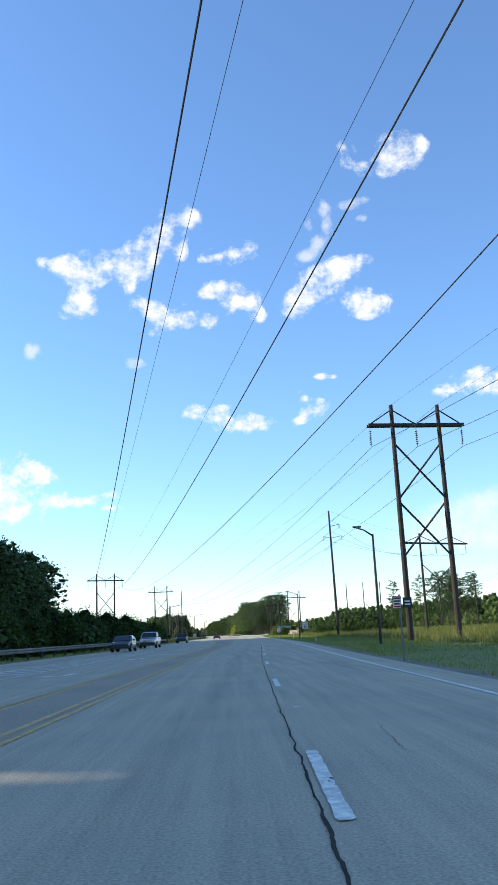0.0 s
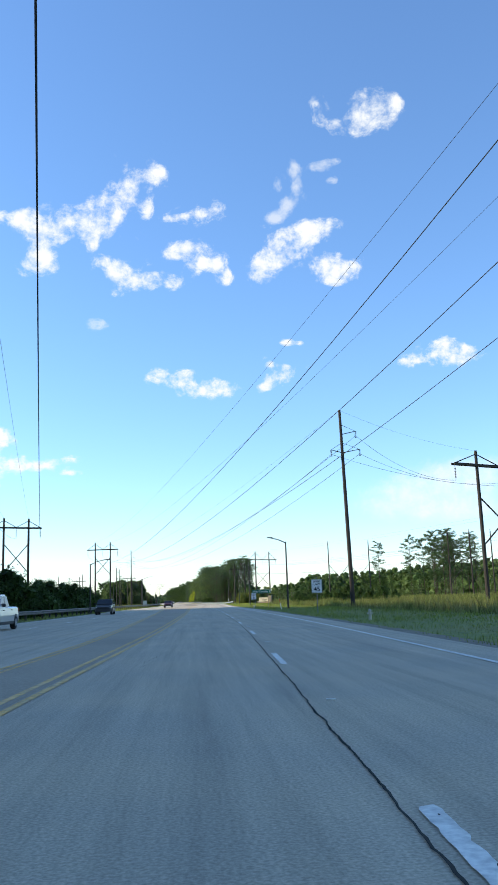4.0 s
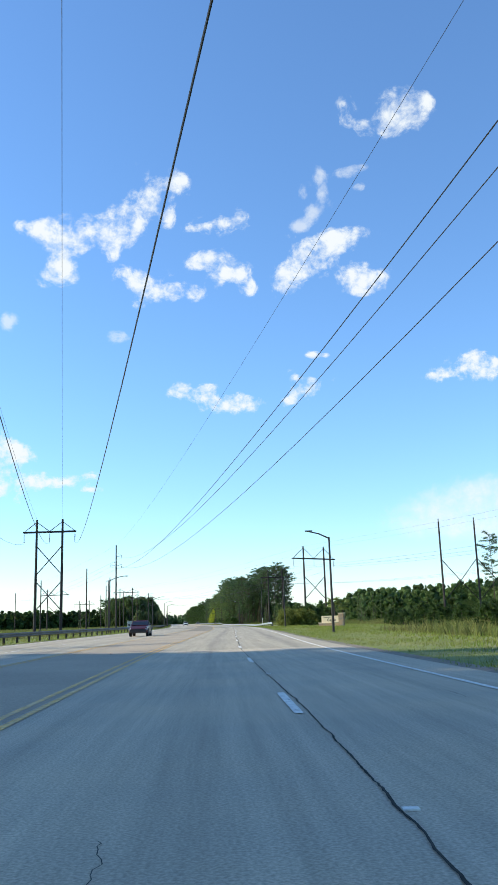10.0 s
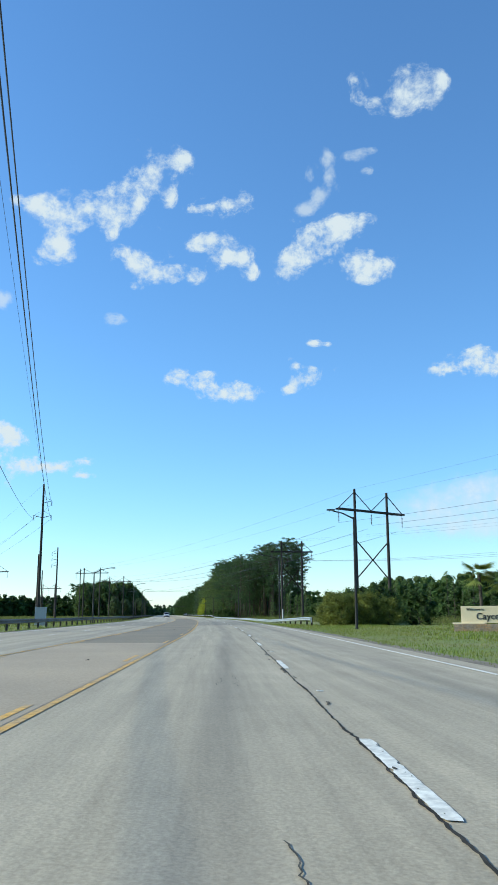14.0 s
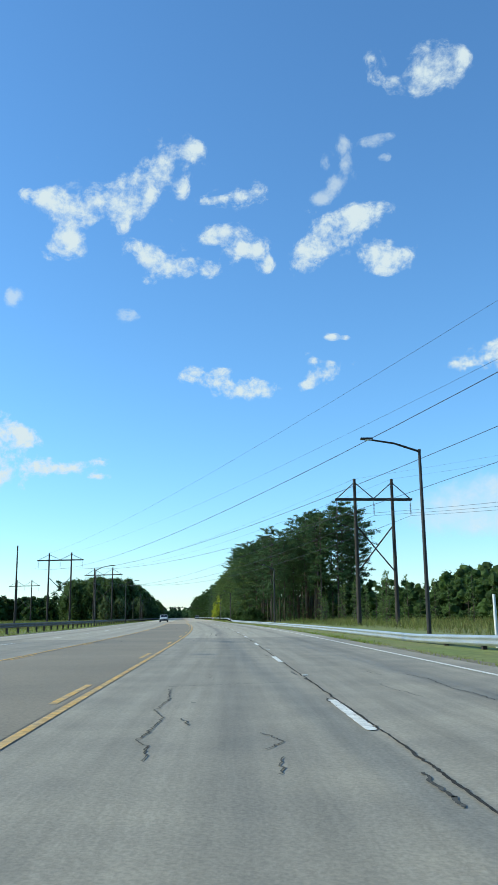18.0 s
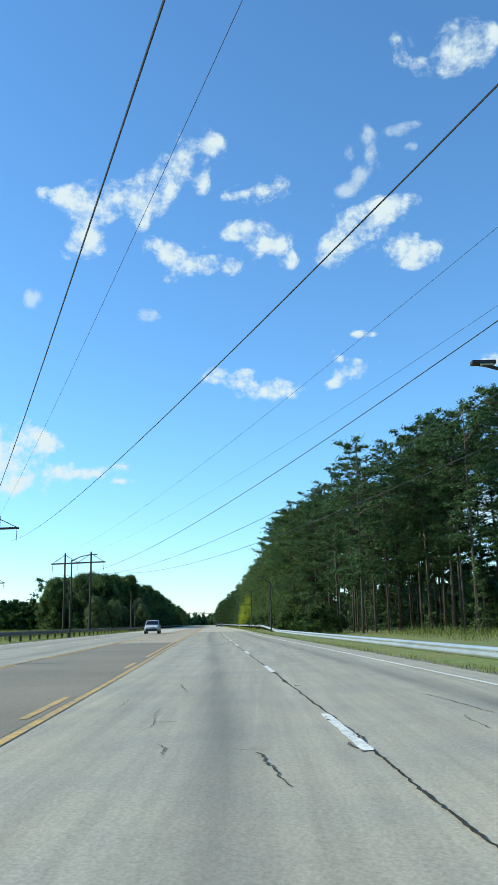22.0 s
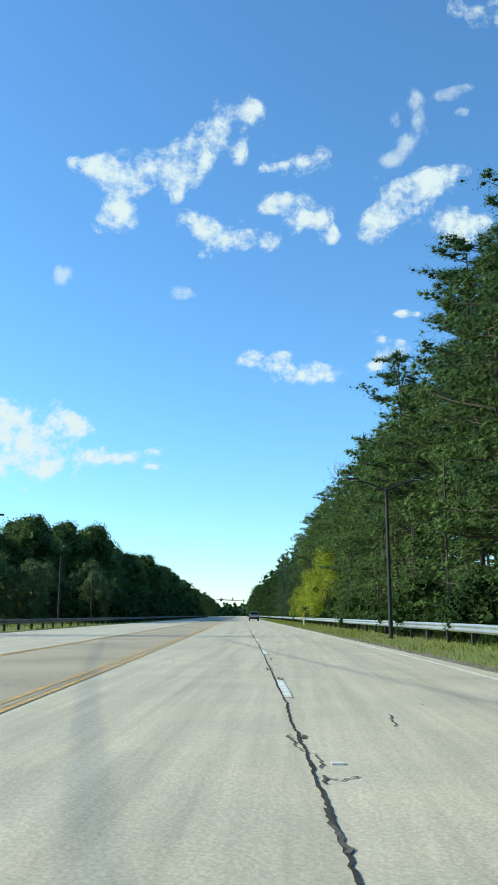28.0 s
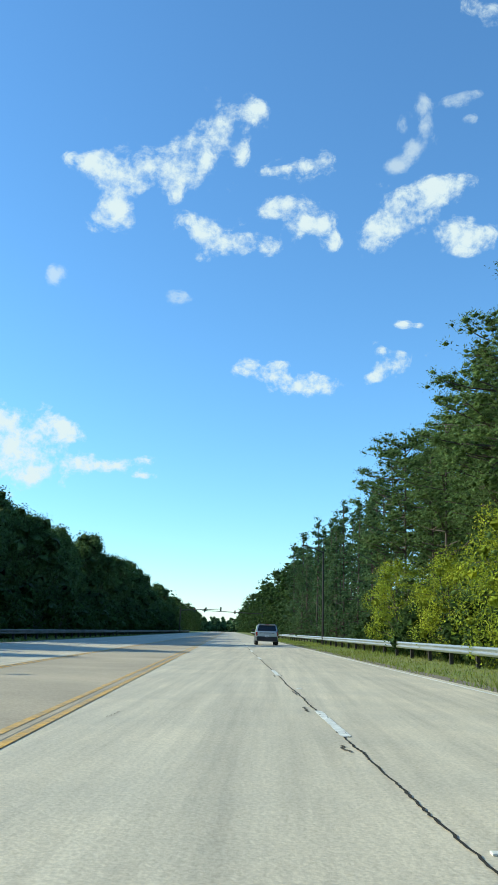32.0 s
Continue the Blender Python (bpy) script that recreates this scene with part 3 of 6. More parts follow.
# spalls along the joint, cracks in the lanes
for i in range(150):
    y = rc.uniform(190, 640)
    ragged(y, DASH_LAT - 0.04 + rc.uniform(-0.12, 0.12), rc.uniform(0.2, 1.0), 0.02, 0.018, "ragged dark spall along the joint")
for i in range(60):
    y = rc.uniform(190, 640)
    ragged(y, rc.choice((-0.9, -0.5, 0.1, 0.5, 0.8, 3.2, 4.2)) + rc.uniform(-0.25, 0.25), rc.uniform(0.5, 2.4), 0.1, 0.0045, "short dark irregular crack in the lane")


def broken_line(*knees):
    """One crack that runs from knee to knee, each a distance along the road and an offset in the lane."""
    pts = []
    for (ya, la), (yb, lb) in zip(knees, knees[1:]):
        n = max(3, int(math.hypot(yb - ya, lb - la) / 0.07))
        for k in range(n):
            f = k / n
            y = ya + (yb - ya) * f + rc.uniform(-0.02, 0.02)
            pts.append((mid(y) + la + (lb - la) * f + rc.uniform(-0.02, 0.02), y))
    crack("lane_crack", pts, rc.uniform(0.006, 0.012), M_CRACK, "dark irregular broken crack in the lane", 0.0275, 0.012)


broken_line((201.59, 1.81), (201.54, 1.93), (201.61, 2.05), (201.09, 2.05), (200.76, 2.1), (200.47, 2.14))
broken_line((210.18, 1.84), (209.18, 1.97), (209.12, 2.16), (207.64, 2.15), (206.28, 2.13), (205.88, 2.15))
broken_line((202.63, 2.92), (202.0, 2.87), (201.48, 2.75))
broken_line((229.71, -0.58), (230.64, -0.45), (232.43, -0.45))
broken_line((239.57, 0.78), (233.87, 0.86), (231.08, 0.89))
broken_line((223.43, 1.71), (223.4, 1.9))
broken_line((222.63, 1.72), (222.47, 1.84))
broken_line((227.59, 3.87), (226.48, 3.82))
broken_line((285.74, 0.21), (285.34, 0.39), (285.17, 0.61), (285.13, 0.76), (284.46, 0.78), (283.83, 0.79), (283.75, 0.69), (283.61, 0.63), (283.48, 0.77), (283.18, 0.79), (282.83, 0.8))
broken_line((291.35, 0.21), (289.03, 0.17))
broken_line((288.36, -0.61), (289.21, -0.51), (290.19, -0.49))
broken_line((284.72, 1.64), (284.5, 1.78))
broken_line((292.77, 3.7), (291.9, 3.71), (292.18, 3.96))
broken_line((331.36, -0.53), (329.61, -0.45), (328.42, -0.53), (327.73, -0.39), (326.72, -0.46), (326.05, -0.52), (325.65, -0.38), (324.87, -0.36))
broken_line((327.6, -0.18), (326.98, -0.08))
broken_line((329.34, -0.15), (329.19, -0.04))
broken_line((326.4, 0.63), (326.02, 0.74), (325.84, 0.78), (325.36, 0.6))
broken_line((333.95, 3.64), (332.65, 3.78), (330.85, 3.67), (329.76, 3.75), (328.99, 3.72))
broken_line((331.86, 2.77), (331.01, 2.77), (329.56, 2.93))
broken_line((325.02, 0.72), (324.22, 0.64))
broken_line((331.78, -0.57), (332.06, 0.32), (332.36, 1.31))
broken_line((369.04, 0.77), (368.52, 0.81), (368.0, 0.79), (367.78, 0.9), (367.37, 0.97), (366.95, 0.94), (366.66, 0.84), (366.42, 0.81), (366.16, 0.83))
broken_line((380.28, 0.72), (376.86, 0.75), (375.06, 0.89), (373.85, 0.9), (372.57, 0.77))
broken_line((371.35, 0.77), (370.47, 0.81), (370.19, 1.06), (370.19, 1.48))
broken_line((369.7, -0.73), (369.63, 0.27))
broken_line((376.28, 3.51), (375.06, 3.65), (374.12, 3.89), (372.54, 3.79), (371.28, 3.75))
broken_line((366.3, 1.66), (366.23, 1.78), (366.18, 1.88))
broken_line((410.49, 0.47), (410.41, 0.91))
broken_line((410.27, 0.73), (409.88, 0.77), (409.36, 0.83), (408.71, 0.88))
broken_line((410.85, -0.14), (410.56, -0.06), (410.12, -0.07))
broken_line((418.52, -0.25), (416.69, -0.07))
broken_line((412.63, -0.46), (412.66, 0.02))
broken_line((415.67, 3.48), (414.53, 3.58), (413.39, 3.61), (412.93, 3.66))
broken_line((412.82, 3.23), (412.26, 3.16), (411.52, 3.13))
broken_line((417.67, 1.44), (417.76, 1.63))
broken_line((481.85, -0.18), (479.81, -0.03), (478.64, -0.06), (477.83, -0.16), (476.97, -0.17))
broken_line((477.22, 1.51), (477.17, 1.67))
broken_line((475.01, 0.67), (475.03, 1.2))
broken_line((483.83, 2.96), (482.71, 3.0))
broken_line((539.66, 2.69), (539.16, 2.65), (538.59, 2.59))
broken_line((536.0, 1.67), (535.95, 1.76), (536.09, 1.91), (536.03, 1.77))
broken_line((538.07, 1.5), (537.17, 1.55), (536.98, 1.67), (536.33, 1.67))
broken_line((540.81, 3.23), (540.56, 3.3))
broken_line((607.91, 0.84), (609.33, 1.19))
broken_line((602.04, -0.2), (602.61, -0.19), (603.22, -0.19))
for i in range(24):
    y = rc.uniform(5, 185)
    ragged(y, rc.uniform(-1.5, 5.0), rc.uniform(1.0, 4.0), 0.08, 0.004, "fine dark crack in the lane")
for y, l0, l1 in ((189.2, -2.0, 5.8), (195.3, -7.0, -1.9), (318.0, -1.8, 5.5), (362, -1.8, 5.5), (452, -3, 5.6), (521, -5, 5.6), (545, -2, 5.6), (572, -6, 0.2)):
    pts = [(mid(y) + l0 + (l1 - l0) * k / 90, y + 0.1 * noise.noise(Vector((k * 0.11, y, 0))) + rc.uniform(-0.015, 0.015)) for k in range(91)]
    crack("cross_joint", pts, 0.006 if y in (452, 545) else 0.013, M_TAR, "dark transverse joint across the lanes")

# tyre marks left by hard braking
for y0, y1, la in ((366.4, 374.4, -0.22), (365.8, 374.4, 0.06), (365.8, 374.4, 0.12)):
    crack("skid_mark", [(mid(y) + la + 0.012 * (y - y0), y) for y in np.arange(y0, y1, 0.5).tolist()], 0.02, M_SKID, "faint dark tyre mark along the lane", 0.0262, 0.004)

# turning bay of the oncoming side: solid line, hatched area, arrow and word
strip("bay_line", -6.95, -6.83, 18, 66, 0.029, M_WHITE, 6, label="solid white line of the turning bay", category="road marking")
for i in range(17):
    y = 31 + i * 2.0
    x = mid(y)
    wide = 2.5 - 0.03 * i
    tagged(raw("hatch_stripe", [(x - 6.95, y, 0.029), (x - 6.95, y + 0.5, 0.029), (x - 6.95 - wide, y + 0.2, 0.029), (x - 6.95 - wide, y - 0.3, 0.029)], [(0, 1, 2, 3)], M_WHITE), "slanted white stripe of a hatched area", "road marking", "hatched stripes", "structure")
for y in (27.5, 45.2):
    x = mid(y) - 5.0
    v = [(x - 0.1, y + 2.2, 0.029), (x + 0.1, y + 2.2, 0.029), (x + 0.1, y + 0.6, 0.029), (x - 0.1, y + 0.6, 0.029),
         (x + 0.1, y + 0.35, 0.029), (x + 0.1, y + 0.7, 0.029), (x - 0.45, y + 0.62, 0.029), (x - 0.45, y + 0.3, 0.029), (x - 0.45, y - 0.15, 0.029), (x - 0.45, y + 1.1, 0.029), (x - 1.05, y + 0.45, 0.029)]
    tagged(raw("turn_arrow", v, [(0, 1, 2, 3), (4, 5, 6, 7), (8, 9, 10)], M_WHITE), "worn white painted turning arrow", "road marking", "turning arrows", "structure")
word = bpy.data.curves.new("road_word", "FONT")
word.body, word.size, word.align_x, word.align_y, word.offset = "ONLY", 0.95, "CENTER", "CENTER", 0.012
word_ob = bpy.data.objects.new("road_word", word)
word_me = bpy.data.meshes.new_from_object(word_ob)
bpy.data.objects.remove(word_ob)
word_me.materials.append(M_WHITE)
word_ob = new("road_word", word_me)
word_ob.matrix_world = Matrix.Translation((mid(55) - 4.7, 55.2, 0.029)) @ Euler((0, 0, math.pi)).to_matrix().to_4x4() @ Matrix.Diagonal((0.85, 1.9, 1, 1))
tagged(word_ob, "worn white painted word in the turning bay", "road marking", kind="structure")

# scraps on the median
for i in range(14):
    y = rc.uniform(30, 640)
    x = mid(y) - rc.uniform(2.4, 5.2)
    s = rc.uniform(0.03, 0.08)
    n = 6
    vs = [(x + s * math.cos(k * 1.047) * rc.uniform(0.5, 1.3), y + s * math.sin(k * 1.047) * rc.uniform(0.5, 1.5), 0.024) for k in range(n)] + [(x, y, 0.024 + s * 0.35)]
    tagged(raw("road_debris", vs, [(k, (k + 1) % n, n) for k in range(n)], M_TAR), "small dark scrap of torn tyre on the asphalt", "debris", "scraps on the road")

# ---- power line structures ----
def h_tower(name, left, right, height, arm_z, crosses, label):
    """Two wooden poles with a crossarm, X braces and knee braces."""
    l, r = Vector((*left, 0)), Vector((*right, 0))
    c = (l + r) / 2
    t = thing(name, c, label, "power pylon", "wooden H frame pylons")
    d = (r - l).normalized()
    half = (r - l).length / 2
    for s in (-1, 1):
        part("pole", rod(bmesh.new(), d * s * half + Vector((0, 0, -0.5)), d * s * half + Vector((0, 0, height)), 0.26, 0.17, 10), M_POLE, t)
    n = Vector((-d.y, d.x, 0))
    arm = half * 2.05
    bm = bmesh.new()
    ang = math.degrees(math.atan2(d.y, d.x))
    for s in (-1, 1):
        box(bm, (arm * 2, 0.12, 0.26), n * s * 0.24 + Vector((0, 0, arm_z)), (0, 0, ang), 0.01)
    part("crossarm", bm, M_POLE, t)
    top = height - 0.4
    for s in (-1, 1):
        for e in (arm * 0.96, 0.0):
            part("knee_brace", rod(bmesh.new(), d * s * half + Vector((0, 0, top)), d * s * e + Vector((0, 0, arm_z + 0.1)), 0.06, 0.06, 6), M_POLE, t)
    for z0, z1 in crosses:
        for s in (-1, 1):
            part("cross_brace", rod(bmesh.new(), d * s * half + n * s * 0.1 + Vector((0, 0, z0)), -d * s * half + n * s * 0.1 + Vector((0, 0, z1)), 0.085, 0.085, 6), M_POLE, t)
    ends = []
    for s in (-1, 0, 1):
        p = d * s * arm * 0.96 + Vector((0, 0, arm_z - 0.12))
        bm = rod(bmesh.new(), p, p - Vector((0, 0, 1.7)), 0.025, 0.025, 6)
        for k in range(7):
            q = p - Vector((0, 0, 0.35 + k * 0.18))
            rod(bm, q, q - Vector((0, 0, 0.07)), 0.04, 0.13, 8)
        part("insulator", bm, M_GLASSY, t)
        ends.append(c + p - Vector((0, 0, 1.75)))
    tops = [c + d * s * half + Vector((0, 0, height)) for s in (-1, 1)]
    return t, ends, tops


def line_pole(name, place, height, arms, label, lean=0.0):
    """A single tall pole with post insulators: arms = (z, side offset)."""
    t = thing(name, (*place, 0), label, "utility pole", "single utility poles")
    top = Vector((lean, 0, height))
    part("pole", rod(bmesh.new(), (0, 0, -0.5), top, 0.24, 0.14, 10), M_POLE, t)
    ends = []
    for z, dx in arms:
        p = Vector((lean * z / height, 0, z))
        q = p + Vector((dx, 0, 0.25))
        part("arm", rod(bmesh.new(), p - Vector((0, 0, 0.1)), q, 0.05, 0.04, 6), M_POLE, t)
        part("stay", rod(bmesh.new(), p + Vector((0, 0, 1.0)), q, 0.02, 0.02, 5), M_DARK, t)
        bm = bmesh.new()
        for k in range(6):
            rod(bm, q - Vector((0, 0, k * 0.13)), q - Vector((0, 0, k * 0.13 + 0.06)), 0.05, 0.12, 8)
        part("insulator", bm, M_GLASSY, t)
        ends.append(Vector((*place, 0)) + q - Vector((0, 0, 0.5)))
    return t, ends, Vector((*place, 0)) + top


def wire(name, a, b, sag, r, label="thin sagging power line wire"):
    a, b = Vector(a), Vector(b)
    n = 28
    pts = [a.lerp(b, i / n) - Vector((0, 0, sag * 4 * (i / n) * (1 - i / n))) for i in range(n + 1)]
    bm = bmesh.new()
    seg = 5
    prev = None
    q = (b - a).to_track_quat("Z", "Y").to_matrix()
    for p in pts:
        ring = [bm.verts.new(p + q @ Vector((math.cos(k * math.tau / seg) * r, math.sin(k * math.tau / seg) * r, 0))) for k in range(seg)]
        if prev:
            for k in range(seg):
                bm.faces.new((prev[k], prev[(k + 1) % seg], ring[(k + 1) % seg], ring[k]))
        prev = ring
    return tagged(part(name, bm, M_WIRE), label, "power line", "overhead wires")


_, EA, PA = h_tower("power_pylon", (14.3, 67.3), (18.4, 67.8), 19.6, 17.8, ((16.2, 11.4), (11.2, 6.6)), "dark wooden H frame power pylon with two X braces")
_, EC, PC = h_tower("power_pylon", (-26.8, 293.6), (-22.5, 293.4), 18.8, 16.7, ((14.4, 9.6), (8.6, 3.8)), "dark wooden H frame power pylon in the field")
_, EL, PL = h_tower("power_pylon", (-32.6, 203), (-28.6, 205), 17.0, 15.3, ((12.4, 7.2),), "dark wooden H frame power pylon behind the hedge")
_, EE, PE = h_tower("power_pylon", (23.4, 345.4), (28.6, 349.0), 17.8, 14.9, ((10.8, 5.6),), "dark wooden H frame power pylon beside young pines")
_, EG, PG = h_tower("power_pylon", (19.3, 412.0), (23.7, 412.3), 16.6, 14.2, ((11.2, 5.8),), "dark wooden H frame power pylon beside the pine wood")
_, EF, PF = h_tower("power_pylon", (-38.8, 521.0), (-33.2, 520.0), 16.8, 15.0, ((11.0, 5.6),), "dark wooden H frame power pylon in the open field")
_, EH, PH = h_tower("power_pylon", (-36.7, 578.0), (-30.8, 576.0), 16.4, 14.2, ((10.6, 5.4),), "dark wooden H frame power pylon in the meadow")
_, EB, PB = line_pole("utility_pole", (17.6, 139.3), 21.0, ((18.4, 1.6), (16.4, 1.9), (16.4, -1.2)), "tall single wooden transmission pole beside the road", -0.3)
_, ED, PD = line_pole("utility_pole", (-21.3, 358.8), 20.4, ((17.6, 1.3), (15.4, 1.3), (15.4, -1.3)), "tall single wooden transmission pole in the field")

# the rest of the power lines
_, EX, PX = h_tower("power_pylon", (8.7, -26.4), (12.8, -25.4), 18.0, 15.5, ((15.0, 10.0),), "dark wooden H frame power pylon behind the road")
_, EK, PK = h_tower("power_pylon", (33.5, 143.3), (39.8, 146.5), 16.9, 15.2, ((11.5, 6.0),), "dark wooden H frame power pylon among pines")


def span(ends_a, ends_b, tops_a, tops_b, sag, r=0.02):
    for a, b in zip(ends_a, ends_b):
        wire("power_line", a, b, sag, r)
    for a, b in zip(tops_a, tops_b):
        wire("shield_wire", a, b, sag * 0.5, r * 0.5, "fine overhead shield wire between pylons")


span(EX, EL, PX, PL, 5.1)
span(EA, EC, PA, PC, 6.7)
span([e + Vector((-0.6, 0, -0.5)) for e in EE], [e + Vector((-0.8, 0, 0)) for e in EF], PE, PF, 3.4)
span(EG, EH, PG, PH, 4.0)
span(EB, ED, [PB], [PD], 5.4)
span(EK, EB, [PK[0]], [PB], 1.2, 0.016)
# lines leading away behind
span([e + Vector((30, -190, 0)) for e in EA], EA, [p + Vector((30, -190, 0)) for p in PA], PA, 3.0)
span(EE, [Vector((78, 180, 15)), Vector((82, 182, 15)), Vector((86, 184, 15))], PE, [Vector((80, 181, 18)), Vector((84, 183, 18))], 2.5, 0.016)
span(EG, [Vector((92, 300, 14)), Vector((96, 302, 14)), Vector((100, 304, 14))], PG, [Vector((94, 301, 17)), Vector((98, 303, 17))], 2.5, 0.016)
span(ED, [Vector((-70, 470, 13)), Vector((-70, 470, 11)), Vector((-72, 470, 11))], [PD], [Vector((-70, 470, 15))], 1.6, 0.016)


def plain_pole(place, height, r, label):
    t = thing("wooden_pole", (*place, -0.1), label, "utility pole", "plain wooden poles")
    part("shaft", rod(bmesh.new(), (0, 0, -0.4), (0, 0, height), r, r * 0.7, 8), M_POLE, t)
    part("cap", rod(bmesh.new(), (0, 0, height), (0, 0, height + 0.07), r * 0.75, r * 0.4, 8), M_DARK, t)
    return t


def three_pole(places, height, label):
    """Three poles tied by slanting braces."""
    c = Vector((*places[1], 0))
    t = thing("braced_poles", c, label, "utility poles", "three pole structures")
    off = [Vector((*p, 0)) - c for p in places]
    for o in off:
        part("pole", rod(bmesh.new(), o - Vector((0, 0, 0.4)), o + Vector((0, 0, height)), 0.2, 0.13, 8), M_POLE, t)
        part("insulator", rod(bmesh.new(), o + Vector((0, 0, height)), o + Vector((0, 0, height + 0.5)), 0.05, 0.1, 6), M_GLASSY, t)
    for a, b in zip(off, off[1:]):
        m = (a + b) / 2
        for p in (a, b):
            part("brace", rod(bmesh.new(), p + Vector((0, 0, height * 0.62)), m + Vector((0, 0, height * 0.4)), 0.07, 0.07, 6), M_POLE, t)
            part("brace", rod(bmesh.new(), m + Vector((0, 0, height * 0.4)), p + Vector((0, 0, height * 0.2)), 0.07, 0.07, 6), M_POLE, t)
    return t


line_pole("utility_pole", (-32.0, 432.0), 16.7, ((15.2, -1.3), (13.8, -1.3), (12.4, -1.3)), "tall wooden pole with three arms in the field")
three_pole(((40.6, 291.4), (46.4, 290.7), (52.2, 290.0)), 16.5, "three dark poles tied by slanting braces in the meadow")
three_pole(((62.0, 246.0), (68.0, 248.0), (74.0, 250.0)), 15.5, "three dark poles tied by braces before the pines")
for p, h in (((-46, 232), 11), ((-50, 262), 11.5), ((-47, 300), 12), ((-44, 336), 11), ((-38, 352), 12.0), ((-24, 330), 13.0), ((-27.5, 388), 12), ((-34, 425), 11), ((-30, 455), 13), ((-60, 420), 12), ((-66, 360), 12), ((-21.8, 573), 8.0), ((-30.5, 632), 8.2), ((-35.5, 671), 8.0), ((-70, 300), 12), ((-84, 420), 13), ((-62, 560), 12)):
    plain_pole(p, h, 0.16, "plain dark wooden pole standing in the field")
for a, b, h, aw in (((-75, 636), (-69, 634), 15.5, 0), ((-60, 470), (-54.5, 468), 15.0, 0), ((-95, 330), (-89, 328), 16.0, 0), ((-80, 250), (-74, 249), 15.0, 0)):
    h_tower("power_pylon", a, b, h, h - 2.2, ((h * 0.6, h * 0.3),), "distant dark wooden H frame power pylon")


# ---- street lamps ----
def street_lamp(place, height, reach, rise, label, twin=False):
    t = thing("street_lamp", (*place, -0.05), label, "street lamp", "cobra head street lamps")
    part("pole", rod(bmesh.new(), (0, 0, -0.75), (0, 0, height), 0.115, 0.075, 10), M_DARK, t)
    part("base", box(bmesh.new(), (0.34, 0.34, 0.14), (0, 0, 0.02), (0, 0, 0), 0.02), M_DARK, t)
    for s in ((1, -1) if twin else (1,)):
        pts = [Vector((0, 0, height - 0.12)), Vector((reach * 0.35 * s, 0, height + rise * 0.55)), Vector((reach * 0.7 * s, 0, height + rise * 0.92)), Vector((reach * 0.82 * s, 0, height + rise))]
        part("arm", tube(bmesh.new(), pts, [0.06, 0.052, 0.045, 0.04], 8), M_DARK, t)
        bm = bmesh.new()
        box(bm, (0.62, 0.26, 0.1), (reach * 0.82 * s + 0.3 * s, 0, height + rise), (0, 0, 0), 0.03)
        head = part("lamp_head", bm, M_DARK, t)
        part("lens", box(bmesh.new(), (0.34, 0.2, 0.03), (reach * 0.82 * s + 0.38 * s, 0, height + rise - 0.06), (0, 0, 0), 0.008), M_LENS, head, "flat clear lens")
    return t


for p, h, rc_ in (((10.3, 58.4), 7.7, -1.7), ((12.0, 149.9), 7.7, -2.6), ((12.8, 226.2), 8.1, -2.5), ((14.6, 297.4), 8.4, -2.5), ((14.1, 358.5), 9.3, -3.6), ((10.4, 423.0), 7.0, -2.1), ((5.4, 515.5), 6.6, -2.2), ((0.7, 638.5), 8.2, -2.8), ((-3.1, 701.2), 9.2, -2.7)):
    street_lamp(p, h, rc_, 0.55, "tall dark street lamp with a curved arm over the verge")
street_lamp((2.7, 572.0), 7.5, -2.4, 0.5, "dark street lamp with two arms behind the guardrail", True)
for p, h in (((-13.0, 168.0), 6.7), ((-12.2, 273.4), 7.4), ((-11.4, 344.7), 6.6), ((-14.4, 438.0), 8.0), ((-16.5, 492.0), 8.2), ((-21.6, 577.0), 6.3), ((-27.9, 638.1), 6.2)):
    street_lamp(p, h, 2.6, 0.55, "tall dark street lamp with a curved arm towards the road")


# ---- guardrails ----
def guardrail(name, lat, y0, y1, face, material, label):
    t = thing(name, (0, 0, 0), label, "guardrail")
    prof = [(0.0, 0.78), (0.035, 0.765), (0.075, 0.71), (0.075, 0.68), (0.015, 0.62), (0.015, 0.6), (0.075, 0.54), (0.075, 0.51), (0.035, 0.455), (0.0, 0.44)]
    n = int((y1 - y0) / 3.81)
    pm = bpy.data.meshes.new("post")
    bm = bmesh.new()
    box(bm, (0.15, 0.2, 0.95), (0, 0, 0.3), (0, 0, 0), 0.01)
    bm.to_mesh(pm)
    bm.free()
    pm.materials.append(M_POLE)
    for i in range(n):
        a, b = y0 + i * 3.81, y0 + (i + 1) * 3.81 + 0.08
        vs = []
        for y in (a, b):
            for dx, z in prof:
                vs.append(at(y, lat(y) + face * dx, z + (0.004 if y == b else 0)))
        k = len(prof)
        fs = [(j, j + 1, k + j + 1, k + j) for j in range(k - 1)]
        raw("rail_panel", vs, fs, material, t)
        ob = new("post", pm)
        ob.parent = t
        ob.location = at(a + 0.1, lat(a) - face * 0.09, 0)
    return t


def near_rail(y):
    """Offset of the near guardrail: closer to the road along the swale."""
    return float(np.interp(y, (322, 352, 505, 560), (9.7, 8.3, 8.3, 9.7)))


